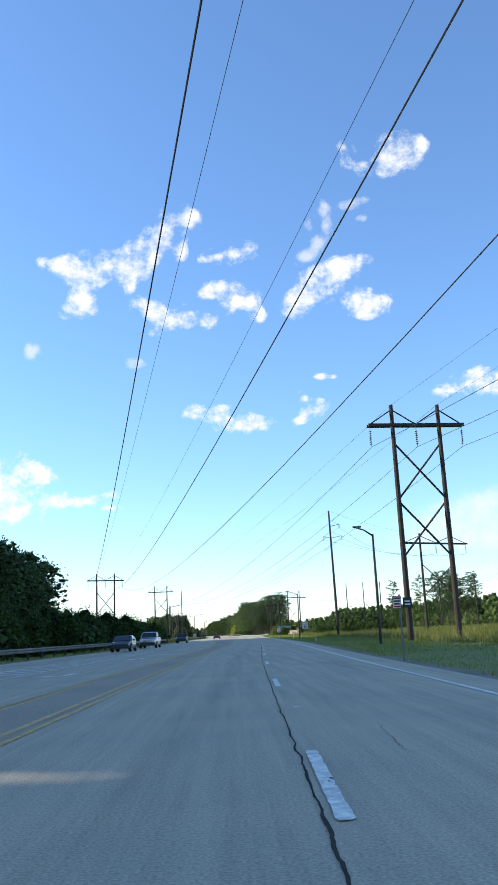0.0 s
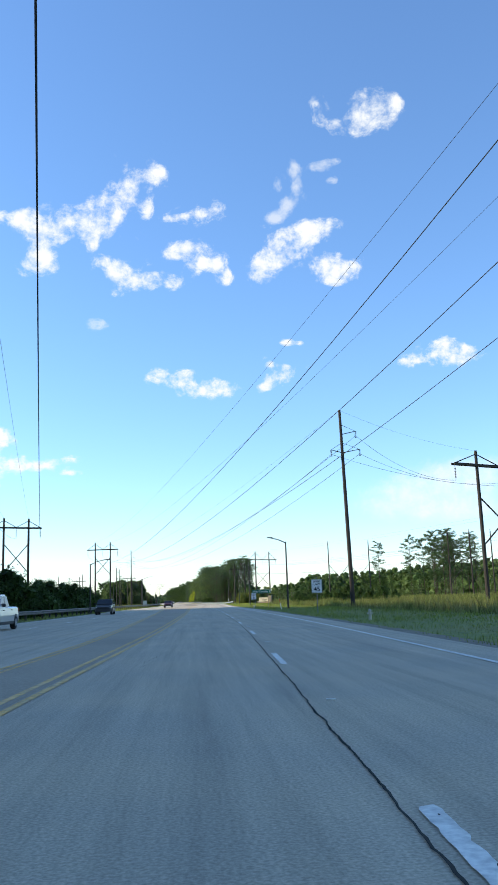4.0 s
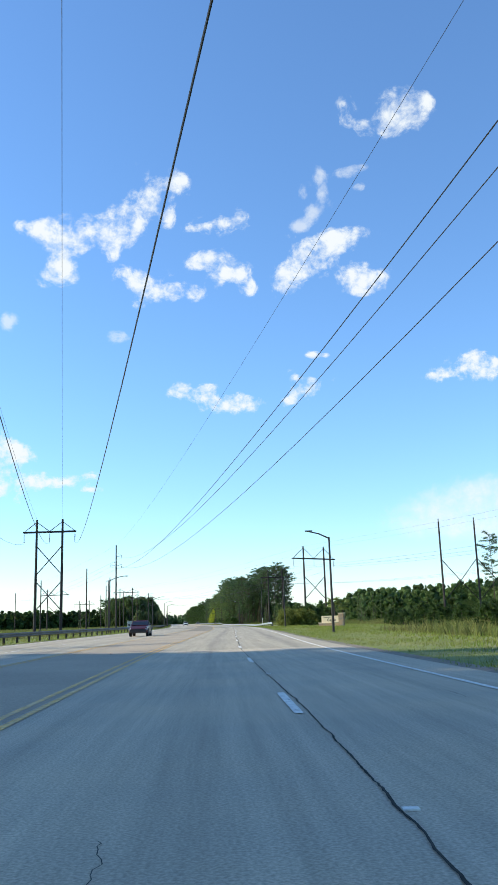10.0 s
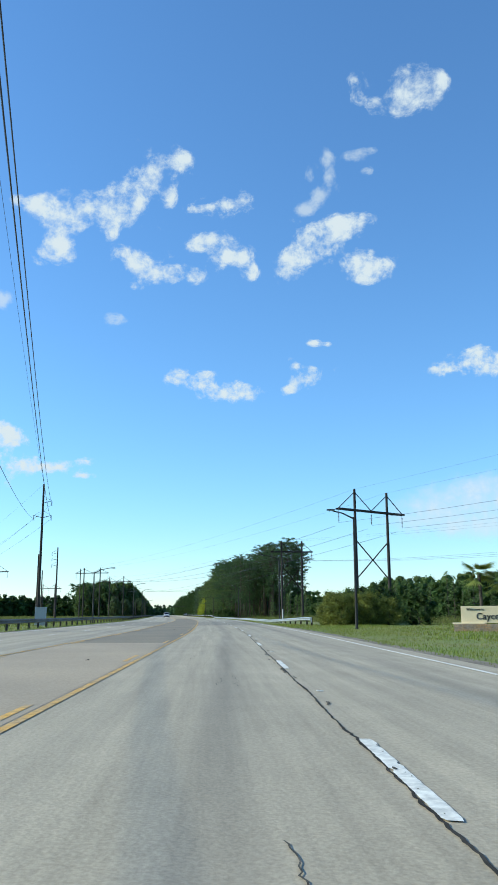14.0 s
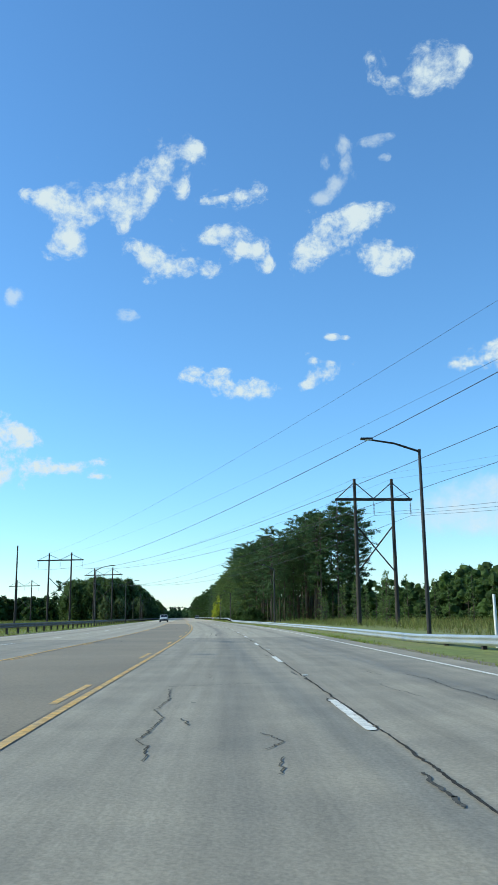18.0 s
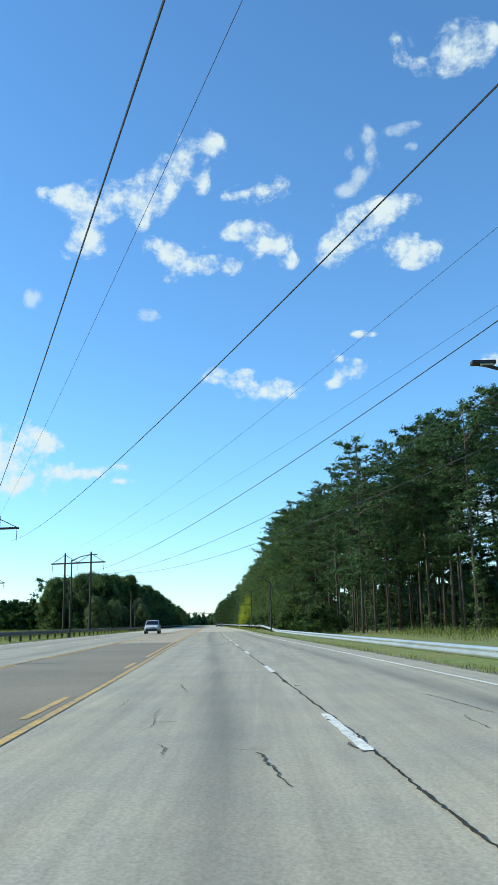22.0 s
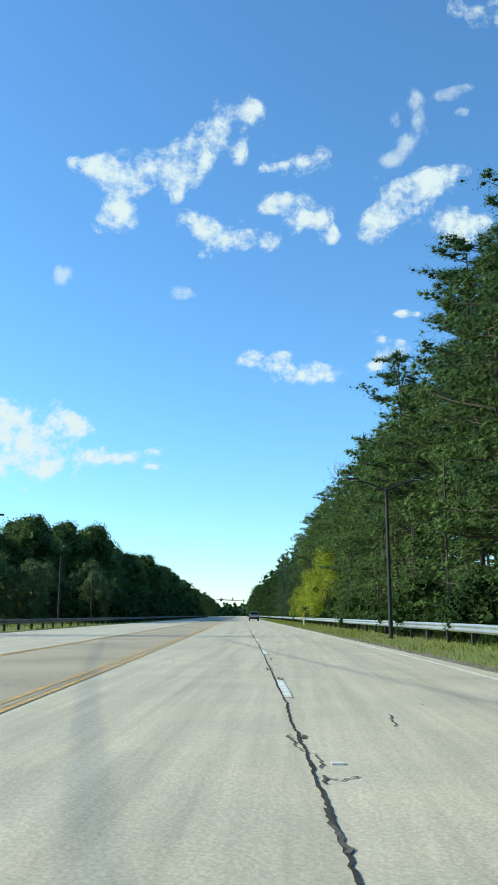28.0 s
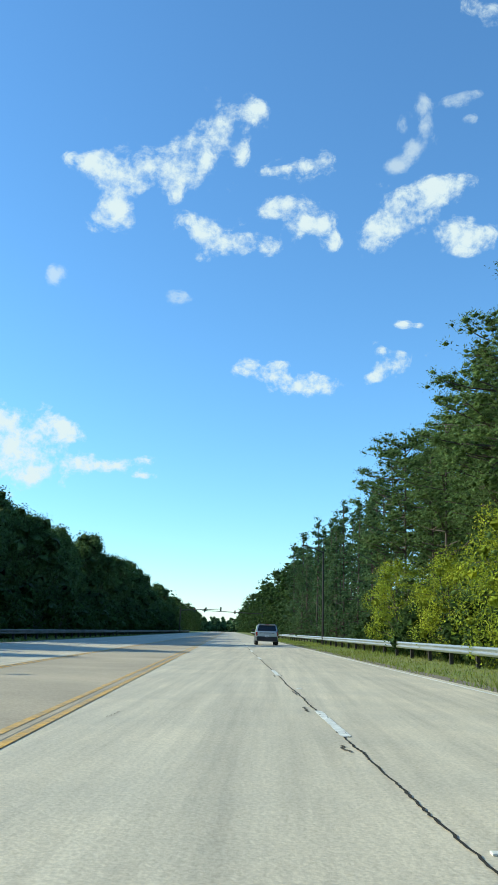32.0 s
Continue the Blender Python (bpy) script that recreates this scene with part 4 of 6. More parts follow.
guardrail("guardrail", near_rail, 318.4, 960.0, -1, M_STEEL, "long galvanised steel guardrail on dark posts beside the grass")
guardrail("guardrail", lambda y: -15.3, -30.0, 960.0, 1, M_RUST, "long dull weathered guardrail on the far side of the road")
bm = bmesh.new()
box(bm, (0.06, 0.5, 0.55), at(317.9, 9.66, 0.55), (0, 0, 0), 0.02)
et = tagged(part("rail_end_plate", bm, M_STEEL), "pale striped end plate of the guardrail", "guardrail end")
for k in range(3):
    part("stripe", box(bmesh.new(), (0.004, 0.06, 0.4), at(317.75 + k * 0.15, 9.625, 0.55), (28, 0, 0)), M_BLACK, et)


# ---- signs ----
def text_part(name, body, size, place, material, parent, depth=0.004, bold=1.0):
    cu = bpy.data.curves.new(name, "FONT")
    cu.body, cu.size, cu.align_x, cu.align_y, cu.extrude, cu.offset = body, size, "CENTER", "CENTER", depth, 0.012 * size * bold
    tmp = bpy.data.objects.new(name, cu)
    me = bpy.data.meshes.new_from_object(tmp)
    bpy.data.objects.remove(tmp)
    me.materials.append(material)
    ob = new(name, me)
    ob.parent = parent
    ob.matrix_basis = Matrix.Translation(place) @ Euler((math.pi / 2, 0, 0)).to_matrix().to_4x4()
    return ob


def sign_post(parent, x, top, z0=-0.4):
    bm = bmesh.new()
    box(bm, (0.06, 0.04, top - z0), (x, 0.045, (top + z0) / 2), (0, 0, 0), 0.008)
    return part("post", bm, M_POST, parent)


def plate(parent, name, w, h, z, material, x=0.0, rim=None, y=0.0):
    p = part(name, box(bmesh.new(), (w, 0.012, h), (x, y, z), (0, 0, 0), 0.004), material, parent)
    if rim:
        bm = bmesh.new()
        t = 0.018
        for sx in (-1, 1):
            box(bm, (t, 0.004, h - 0.06), (x + sx * (w / 2 - 0.03), y - 0.008, z))
            box(bm, (w - 0.06, 0.004, t), (x, y - 0.0085, z + sx * (h / 2 - 0.03)))
        part("border", bm, rim, p)
    return p


sp = thing("speed_limit_sign", at(111.8, 7.95, 0), "white speed limit sign with black letters on a post", "road sign")
sign_post(sp, 0, 2.5)
plate(sp, "plate", 0.76, 0.95, 1.87, M_SIGNW, rim=M_BLACK)
text_part("lettering", "SPEED", 0.19, (0, -0.012, 2.19), M_BLACK, sp)
text_part("lettering", "LIMIT", 0.19, (0, -0.012, 1.99), M_BLACK, sp)
text_part("lettering", "45", 0.46, (0, -0.012, 1.65), M_BLACK, sp, bold=1.6)

wc = thing("destination_sign", at(168.2, 8.3, 0), "wide green destination sign with white letters on two posts", "road sign")
sign_post(wc, -0.85, 2.3)
sign_post(wc, 0.95, 2.38)
plate(wc, "panel", 2.6, 0.48, 2.15, M_SIGNG, 0.05, M_SIGNW)
text_part("lettering", "West Columbia 4", 0.33, (0.05, -0.014, 2.14), M_SIGNW, wc, bold=0.5)
n35 = thing("route_sign", at(166.9, 7.15, 0), "white route sign with blue numerals below a direction plate", "road sign")
sign_post(n35, 0, 1.86)
plate(n35, "direction_plate", 0.62, 0.28, 1.82, M_SIGNW, rim=M_BLUE)
plate(n35, "route_plate", 0.68, 0.56, 1.38, M_SIGNW, rim=M_BLUE)
text_part("lettering", "NORTH", 0.17, (0, -0.012, 1.81), M_BLUE, n35)
text_part("lettering", "35", 0.34, (0, -0.012, 1.3), M_BLUE, n35, bold=1.6)
bm = bmesh.new()
bmesh.ops.create_circle(bm, cap_ends=True, segments=3, radius=0.09, matrix=Matrix.Translation((0, -0.012, 1.57)) @ Euler((math.pi / 2, math.pi, 0)).to_matrix().to_4x4())
part("emblem", bm, M_BLUE, n35)
part("post_sleeve", box(bmesh.new(), (0.1, 0.09, 0.35), (0, 0.045, 0.12), (0, 0, 0), 0.01), M_SIGNW, n35, "white sleeve at the foot of the post")

s2 = thing("small_road_sign", (5.6, 27.6, 0), "two small dark road signs on a slim post", "road sign")
sign_post(s2, 0, 2.15)
plate(s2, "plate", 0.3, 0.4, 1.9, M_MAROON, -0.1, M_SIGNW)
plate(s2, "plate", 0.3, 0.34, 1.88, M_BLACK, 0.25)
for k in range(3):
    part("text_bar", box(bmesh.new(), (0.2, 0.004, 0.035), (-0.1, -0.009, 1.8 + k * 0.09)), M_SIGNW, s2)
for k in range(2):
    part("text_bar", box(bmesh.new(), (0.18, 0.004, 0.04), (0.25, -0.009, 1.82 + k * 0.1)), M_SIGNW, s2)

# marker posts
for p, h, m, top, lab in (((13.5, 346.6), 1.75, M_SIGNW, M_SIGNW, "plain white marker post behind the guardrail"), ((-0.53, 622.1), 1.35, M_ORANGE, M_SIGNW, "orange and white marker post by the guardrail")):
    t = thing("marker_post", (*p, 0), lab, "marker post")
    part("upper", rod(bmesh.new(), (0, 0, h * 0.55), (0, 0, h), 0.06, 0.05, 10), m, t)
    part("lower", rod(bmesh.new(), (0, 0, -0.7), (0, 0, h * 0.55), 0.06, 0.06, 10), top, t)
gy = thing("guy_wire_marker", (10.25, 141.0, 0), "slanting red and white guard on a stay wire", "guy marker")
part("sleeve", rod(bmesh.new(), (0, 0, 0), (-0.1, 0.15, 0.6), 0.04, 0.035, 8), M_SIGNW, gy)
part("sleeve", rod(bmesh.new(), (-0.1, 0.15, 0.6), (-0.19, 0.28, 1.1), 0.035, 0.03, 8), M_ORANGE, gy, "red upper sleeve")
part("stay", rod(bmesh.new(), (0, 0, -0.2), (-0.22, 0.33, 1.3), 0.012, 0.012, 6), M_STEEL, gy)
hy = thing("fire_hydrant", (9.0, 91.1, 0), "pale fire hydrant standing in the grass", "fire hydrant")
part("barrel", rod(bmesh.new(), (0, 0, -0.2), (0, 0, 0.62), 0.12, 0.11, 12), M_CREAM, hy)
part("bonnet", rod(bmesh.new(), (0, 0, 0.62), (0, 0, 0.78), 0.14, 0.05, 12), M_CREAM, hy)
for s in (-1, 1):
    part("nozzle", rod(bmesh.new(), (0.1 * s, 0, 0.48), (0.2 * s, 0, 0.48), 0.06, 0.055, 10), M_CREAM, hy)
hy.scale = (0.62, 0.62, 0.62)
cb = thing("utility_cabinet", (-14.6, 327, 0), "pale grey utility cabinet beside the far guardrail", "utility box")
part("body", box(bmesh.new(), (1.1, 0.8, 1.9), (0, 0, 0.9), (0, 0, 0), 0.03), M_CAB, cb)
part("door", box(bmesh.new(), (0.95, 0.02, 1.6), (0, -0.41, 0.95), (0, 0, 0), 0.008), M_CAB, cb)
part("roof", box(bmesh.new(), (1.2, 0.9, 0.06), (0, 0, 1.88), (0, 0, 0), 0.015), M_CAB, cb)


# ---- town welcome sign ----
ws = thing("welcome_sign", (21.0, 287.5, 0), "beige town welcome sign with stone base and stone pillar", "welcome sign", turn=radians(-25))
part("panel", box(bmesh.new(), (5.2, 0.5, 1.75), (0.2, 0, 1.72), (0, 0, 0), 0.03), M_STUCCO, ws)
part("cap", box(bmesh.new(), (3.4, 0.9, 0.16), (-1.6, 0, 0.8), (0, 0, 0), 0.03), M_STUCCO, ws)
rs = random.Random(21)


def stone_block(name, parent, x0, x1, y0, y1, z0, z1, rows, label):
    core = part(name, box(bmesh.new(), (x1 - x0 - 0.06, y1 - y0 - 0.06, z1 - z0), ((x0 + x1) / 2, (y0 + y1) / 2, (z0 + z1) / 2)), M_MORTAR, parent, label)
    h = (z1 - z0) / rows
    for r in range(rows):
        x = x0
        while x < x1 - 0.05:
            w = min(rs.uniform(0.22, 0.5), x1 - x)
            for yy in (y0, y1):
                part("stone", box(bmesh.new(), (w - 0.025, 0.1, h - 0.025), (x + w / 2, yy, z0 + h * (r + 0.5)), (0, 0, 0), 0.012), M_STONE, core)
            x += w
        for xx in (x0, x1):
            part("stone", box(bmesh.new(), (0.1, (y1 - y0) * 0.92, h - 0.025), (xx, (y0 + y1) / 2, z0 + h * (r + 0.5)), (0, 0, 0), 0.012), M_STONE, core)


stone_block("stone_base", ws, -3.1, 2.6, -0.42, 0.42, -0.2, 0.72, 4, "low tan fieldstone base")
stone_block("stone_pillar", ws, 2.4, 3.7, -0.6, 0.6, -0.2, 3.1, 12, "tall tan fieldstone pillar")
part("pillar_cap", box(bmesh.new(), (1.6, 1.5, 0.18), (3.05, 0, 3.2), (0, 0, 0), 0.03), M_STUCCO, ws)
text_part("lettering", "Welcome to", 0.36, (-0.9, -0.27, 2.25), M_BLACK, ws, 0.02)
text_part("lettering", "Cayce", 0.95, (0.35, -0.27, 1.5), M_BLACK, ws, 0.02)
ws.scale = (0.6, 0.6, 0.6)


# ---- traffic signals ----
def signal(pole, tip, heads, label):
    t = thing("traffic_signal", (*pole, 0), label, "traffic signal", "mast arm signals")
    d = Vector((tip[0] - pole[0], tip[1] - pole[1], 0))
    part("pole", rod(bmesh.new(), (0, 0, -0.2), (0, 0, 8.2), 0.2, 0.15, 10), M_DARK, t)
    part("mast_arm", rod(bmesh.new(), (0, 0, 7.0), d + Vector((0, 0, 7.7)), 0.16, 0.08, 8), M_DARK, t)
    for f in heads:
        p = d * f + Vector((0, -0.25, 7.0 + 0.7 * f))
        hd = part("signal_head", box(bmesh.new(), (0.45, 0.3, 1.25), p, (0, 0, 0), 0.03), M_BLACK, t)
        for k in range(3):
            part("lens", rod(bmesh.new(), p + Vector((0, -0.14, 0.38 - k * 0.38)), p + Vector((0, -0.2, 0.38 - k * 0.38)), 0.13, 0.12, 10), (M_RED, M_AMBER, M_GREEN)[k], hd)
    return t


signal((-37.5, 880), (-24.5, 880), (0.35, 0.62, 0.98), "dark mast arm traffic signal over the highway")
signal((-12.0, 905), (-33.0, 905), (0.45, 0.95), "dark mast arm traffic signal from the near verge")

# ---- trees ----
from itertools import combinations

PHI = (1 + 5 ** 0.5) / 2
ICO_V = [Vector(v).normalized() for v in ((-1, PHI, 0), (1, PHI, 0), (-1, -PHI, 0), (1, -PHI, 0), (0, -1, PHI), (0, 1, PHI), (0, -1, -PHI), (0, 1, -PHI), (PHI, 0, -1), (PHI, 0, 1), (-PHI, 0, -1), (-PHI, 0, 1))]
ICO_F = [f for f in combinations(range(12), 3) if all((ICO_V[a] - ICO_V[b]).length < 1.1 for a, b in combinations(f, 2))]
# the same ball, each face cut in four
BALL_V, BALL_F = list(ICO_V), []
_mid = {}
for _f in ICO_F:
    _e = []
    for _a, _b in ((0, 1), (1, 2), (2, 0)):
        _k = tuple(sorted((_f[_a], _f[_b])))
        if _k not in _mid:
            _mid[_k] = len(BALL_V)
            BALL_V.append(((ICO_V[_k[0]] + ICO_V[_k[1]]) / 2).normalized())
        _e.append(_mid[_k])
    BALL_F += [(_f[0], _e[0], _e[2]), (_f[1], _e[1], _e[0]), (_f[2], _e[2], _e[1]), (_e[0], _e[1], _e[2])]
OCT_V = [Vector(v) for v in ((1, 0, 0), (-1, 0, 0), (0, 1, 0), (0, -1, 0), (0, 0, 1), (0, 0, -1))]
OCT_F = [(0, 2, 4), (2, 1, 4), (1, 3, 4), (3, 0, 4), (2, 0, 5), (1, 2, 5), (3, 1, 5), (0, 3, 5)]


def clump(vs, fs, c, r, flat, rng, shape):
    """The dense middle of a clump of foliage, unevenly rounded."""
    pv, pf = shape
    m = len(vs)
    a = rng.uniform(0, 6.28)
    ca, sa = math.cos(a), math.sin(a)
    for v in pv:
        k = r * rng.uniform(0.7, 1.25)
        vs.append(c + Vector(((v.x * ca - v.y * sa) * k, (v.x * sa + v.y * ca) * k, v.z * k * flat)))
    for f in pf:
        fs.append((m + f[0], m + f[1], m + f[2]))


def tuft(vs, fs, c, r, n, rng, up=0.3, wide=1.0):
    """A soft brush of n needle bundles round a dense middle."""
    clump(vs, fs, c, r * 0.26, 0.6, rng, (OCT_V, OCT_F))
    for k in range(n):
        o = Vector((rng.gauss(0, 0.27), rng.gauss(0, 0.27), rng.gauss(0.02, 0.17)))
        d = (o * 1.6 + Vector((rng.gauss(0, 0.6), rng.gauss(0, 0.6), rng.gauss(up, 0.45)))).normalized()
        s = d.orthogonal().normalized()
        s.rotate(Matrix.Rotation(rng.uniform(0, 6.28), 3, d))
        b = c + o * r
        w = r * rng.uniform(0.07, 0.13) * wide
        L = r * rng.uniform(0.14, 0.3)
        m = len(vs)
        vs += [b - s * w * 0.5, b + s * w * 0.5, b + d * L + s * w * rng.uniform(-0.3, 0.3)]
        fs.append((m, m + 1, m + 2))


def leafball(vs, fs, c, rad, n, size, rng, core=0.62):
    clump(vs, fs, c, rad * core, 0.9, rng, (BALL_V, BALL_F) if core > 0.7 else (ICO_V, ICO_F))
    for _ in range(n):
        d = Vector((rng.gauss(0, 1), rng.gauss(0, 1), rng.gauss(0.15, 0.8))).normalized()
        p = c + d * rad * rng.uniform(0.55, 1.1)
        nrm = (d + Vector((rng.gauss(0, 0.6), rng.gauss(0, 0.6), rng.gauss(0.3, 0.6)))).normalized()
        s = nrm.orthogonal().normalized()
        s.rotate(Matrix.Rotation(rng.uniform(0, 6.28), 3, nrm))
        t = nrm.cross(s)
        z = size * rng.uniform(0.6, 1.3)
        k = len(vs)
        vs += [p - s * z * 0.5 + t * z * 0.25, p + s * z * 0.6, p - s * z * 0.35 - t * z * 0.45]
        fs.append((k, k + 1, k + 2))


def limb(bm, a, b, r0, r1):
    """A thin three-sided branch."""
    d = (b - a).normalized()
    s = d.orthogonal().normalized()
    q = d.cross(s)
    ra, rb = [], []
    for i in range(3):
        o = s * math.cos(i * 2.094) + q * math.sin(i * 2.094)
        ra.append(bm.verts.new(a + o * r0))
        rb.append(bm.verts.new(b + o * r1))
    for i in range(3):
        j = (i + 1) % 3
        bm.faces.new((ra[i], ra[j], rb[j], rb[i]))


def pine_mesh(seed, h, bare, spread, tufts, size, cone=0.0, step=0.028, blades=6, wide=1.5):
    """Trunk with limbs, and needles, of a pine: crown from bare * h upwards; cone: how far it tapers from its base."""
    rng = random.Random(seed)
    bm = bmesh.new()
    lean = Vector((rng.uniform(-0.03, 0.03) * h, rng.uniform(-0.03, 0.03) * h, 0))
    pts = [Vector((0, 0, -0.4)), Vector((0, 0, 0.5)) + lean * 0.02, lean * 0.5 + Vector((0, 0, h * 0.5)), lean + Vector((0, 0, h * 0.97))]
    r = 0.0054 * h + 0.02
    tube(bm, pts, [r * 1.35, r, r * 0.72, 0.04], 7)
    vs, fs = [], []
    z = bare * h
    limbs = []
    while z < h * 0.97:
        u = (z - bare * h) / (h * (1 - bare))
        shape = (1 - u) ** 0.75 * (1 - cone * 0.2) if cone else (0.6 + 0.65 * u if u < 0.45 else max(0.2, math.sqrt(max(0.0, 1.0 - ((u - 0.42) / 0.6) ** 2))))
        for _ in range(rng.choice((2, 3, 3, 4)) if not cone else 3):
            if not cone and rng.random() < 0.18:
                continue
            a = rng.uniform(0, 6.283)
            L = spread * shape * rng.uniform(0.55, 1.15)
            base = lean * (z / h) + Vector((0, 0, z + rng.uniform(-0.3, 0.3)))
            rise = rng.uniform(0.0, 0.45) if u > 0.3 else rng.uniform(-0.25, 0.2)
            tip = base + Vector((math.cos(a) * L, math.sin(a) * L, L * rise))
            limbs.append((base, tip, L))
        z += h * (step if not cone else max(step, 0.05)) * rng.uniform(0.8, 1.3)
    per = max(2, int(tufts / max(1, len(limbs))))
    for b, t, L in limbs:
        m = b.lerp(t, 0.55) + Vector((0, 0, -0.04 * L))
        limb(bm, b, m, 0.012 * L + 0.02, 0.008 * L + 0.015)
        if not cone:
            limb(bm, m, t, 0.008 * L + 0.015, 0.01)
        for k in range(per):
            f = 1.05 - 0.75 * rng.random() ** 1.5
            c = (b.lerp(t, f)) + Vector((rng.gauss(0, 0.17), rng.gauss(0, 0.17), rng.gauss(0.06, 0.06))) * (0.5 + L * 0.42)
            tuft(vs, fs, c, size * rng.uniform(0.75, 1.25), blades, rng, 0.3, wide)
    for k in range(6):
        tuft(vs, fs, lean + Vector((rng.gauss(0, 0.15), rng.gauss(0, 0.15), h * 0.96 + k * 0.12)), size, blades, rng, 0.8, wide)
    tm = bpy.data.meshes.new("trunk")
    bm.to_mesh(tm)
    bm.free()
    tm.shade_smooth()
    cm = bpy.data.meshes.new("crown")
    cm.from_pydata([tuple(v) for v in vs], [], fs)
    cm.shade_smooth()
    return tm, cm


def broad_mesh(seed, h, bare, spread, clumps, leaves, size, core=0.62):
    """Trunk with limbs, and leaves in clumps, of a broad-leaved tree or bush."""
    rng = random.Random(seed)
    bm = bmesh.new()
    r = 0.014 * h + 0.02
    fork = Vector((rng.uniform(-0.2, 0.2), rng.uniform(-0.2, 0.2), max(bare * h, 0.3)))
    tube(bm, [Vector((0, 0, -0.3)), fork * 0.5, fork], [r * 1.4, r, r * 0.8], 8)
    vs, fs = [], []
    for i in range(clumps):
        u = (i + 0.5) / clumps
        z = bare * h * 0.8 + (h * 0.95 - bare * h * 0.8) * u
        w = spread * (math.sin(math.pi * min(1, 0.18 + 0.78 * u)) ** 0.7)
        a = i * 2.4 + rng.uniform(-0.5, 0.5)
        q = rng.uniform(0.45, 1.0)
        c = Vector((math.cos(a) * w * q, math.sin(a) * w * q, z))
        rad = spread * (rng.uniform(0.17, 0.36) if clumps > 50 else rng.uniform(0.26, 0.46))
        if i % (2 if h > 4 else 5) == 0:
            tube(bm, [fork, fork.lerp(c, 0.5) + Vector((0, 0, 0.2)), c], [r * 0.5, r * 0.3, 0.015], 5)
        leafball(vs, fs, c, rad, leaves, size, rng, core)
    tm = bpy.data.meshes.new("trunk")
    bm.to_mesh(tm)
    bm.free()
    tm.shade_smooth()
    cm = bpy.data.meshes.new("crown")
    cm.from_pydata([tuple(v) for v in vs], [], fs)
    cm.shade_smooth()
    return tm, cm


def plant(kind, place, turn, scale, name, label, category, group, needles):
    tm, cm = kind
    t = thing(name, place, label, category, group, turn=turn)
    t.scale = (scale, scale, scale)
    link("trunk", tm, M_BARK, t)
    link("crown", cm, needles, t)
    return t


PINES = [pine_mesh(10 + i, 21 + i, (0.3, 0.38, 0.24, 0.34)[i], 3.7, 800, 0.74, step=0.03, blades=10, wide=1.2) for i in range(4)]
NEAR = [pine_mesh(20 + i, 22 + i, (0.16, 0.24, 0.2)[i], 3.9, 1400, 0.6, step=0.026, blades=28, wide=0.66) for i in range(3)]
NEARWALL = [pine_mesh(26 + i, 15, 0.05, 3.4, 950, 0.58, step=0.03, blades=24, wide=0.7) for i in range(3)]
CONE = [pine_mesh(60 + i, 12, 0.03, 2.7, 280, 0.6, cone=1.0, blades=10) for i in range(3)]
WALL = [pine_mesh(30 + i, 17, 0.06, 3.7, 280, 1.0, step=0.045, blades=6, wide=1.4) for i in range(3)]
YOUNG = [pine_mesh(50 + i, 8, 0.05, 2.1, 80, 0.7, cone=1.0, step=0.075, blades=7, wide=1.3) for i in range(3)]
FAR = [pine_mesh(70 + i, 15, 0.08, 3.4, 70, 2.0, step=0.07, blades=4, wide=1.5) for i in range(3)]
BROAD = [broad_mesh(90 + i, 14, 0.03, 4.4, 70, 190, 0.25, 0.66) for i in range(4)]
SMALLB = [broad_mesh(100 + i, 8, 0.04, 2.7, 60, 150, 0.2, 0.6) for i in range(2)]
BUSH = [broad_mesh(110 + i, 3.0, 0.03, 1.7, 18, 110, 0.14) for i in range(3)]
LIMEK = [broad_mesh(130 + i, 7.0, 0.12, 2.5, 24, 420, 0.12, 0.3) for i in range(2)]
FINE = [broad_mesh(150 + i, 3.0, 0.02, 1.6, 26, 300, 0.1, 0.45) for i in range(2)]
rt = random.Random(5)


def stand(kinds, y0, y1, lat0, lat1, step, h0, h1, name, label, category, group, needles, skip=0.0, slant=0.0):
    """A stand of trees over a stretch of the roadside, h0 to h1 metres high; slant: the stretch starts later by this much per metre outwards."""
    y = y0
    while y < y1:
        if rt.random() >= skip:
            la = rt.uniform(lat0, lat1)
            kind = rt.choice(kinds)
            h = max(v.co.z for v in kind[0].vertices)
            yy = y + rt.uniform(-0.4, 0.4) * step
            if yy >= y0 + slant * (la - lat0):
                plant(kind, at(yy, la, -0.1), rt.uniform(0, 6.28), rt.uniform(h0, h1) / h, name, label, category, group, needles)
        y += step * rt.uniform(0.8, 1.2)


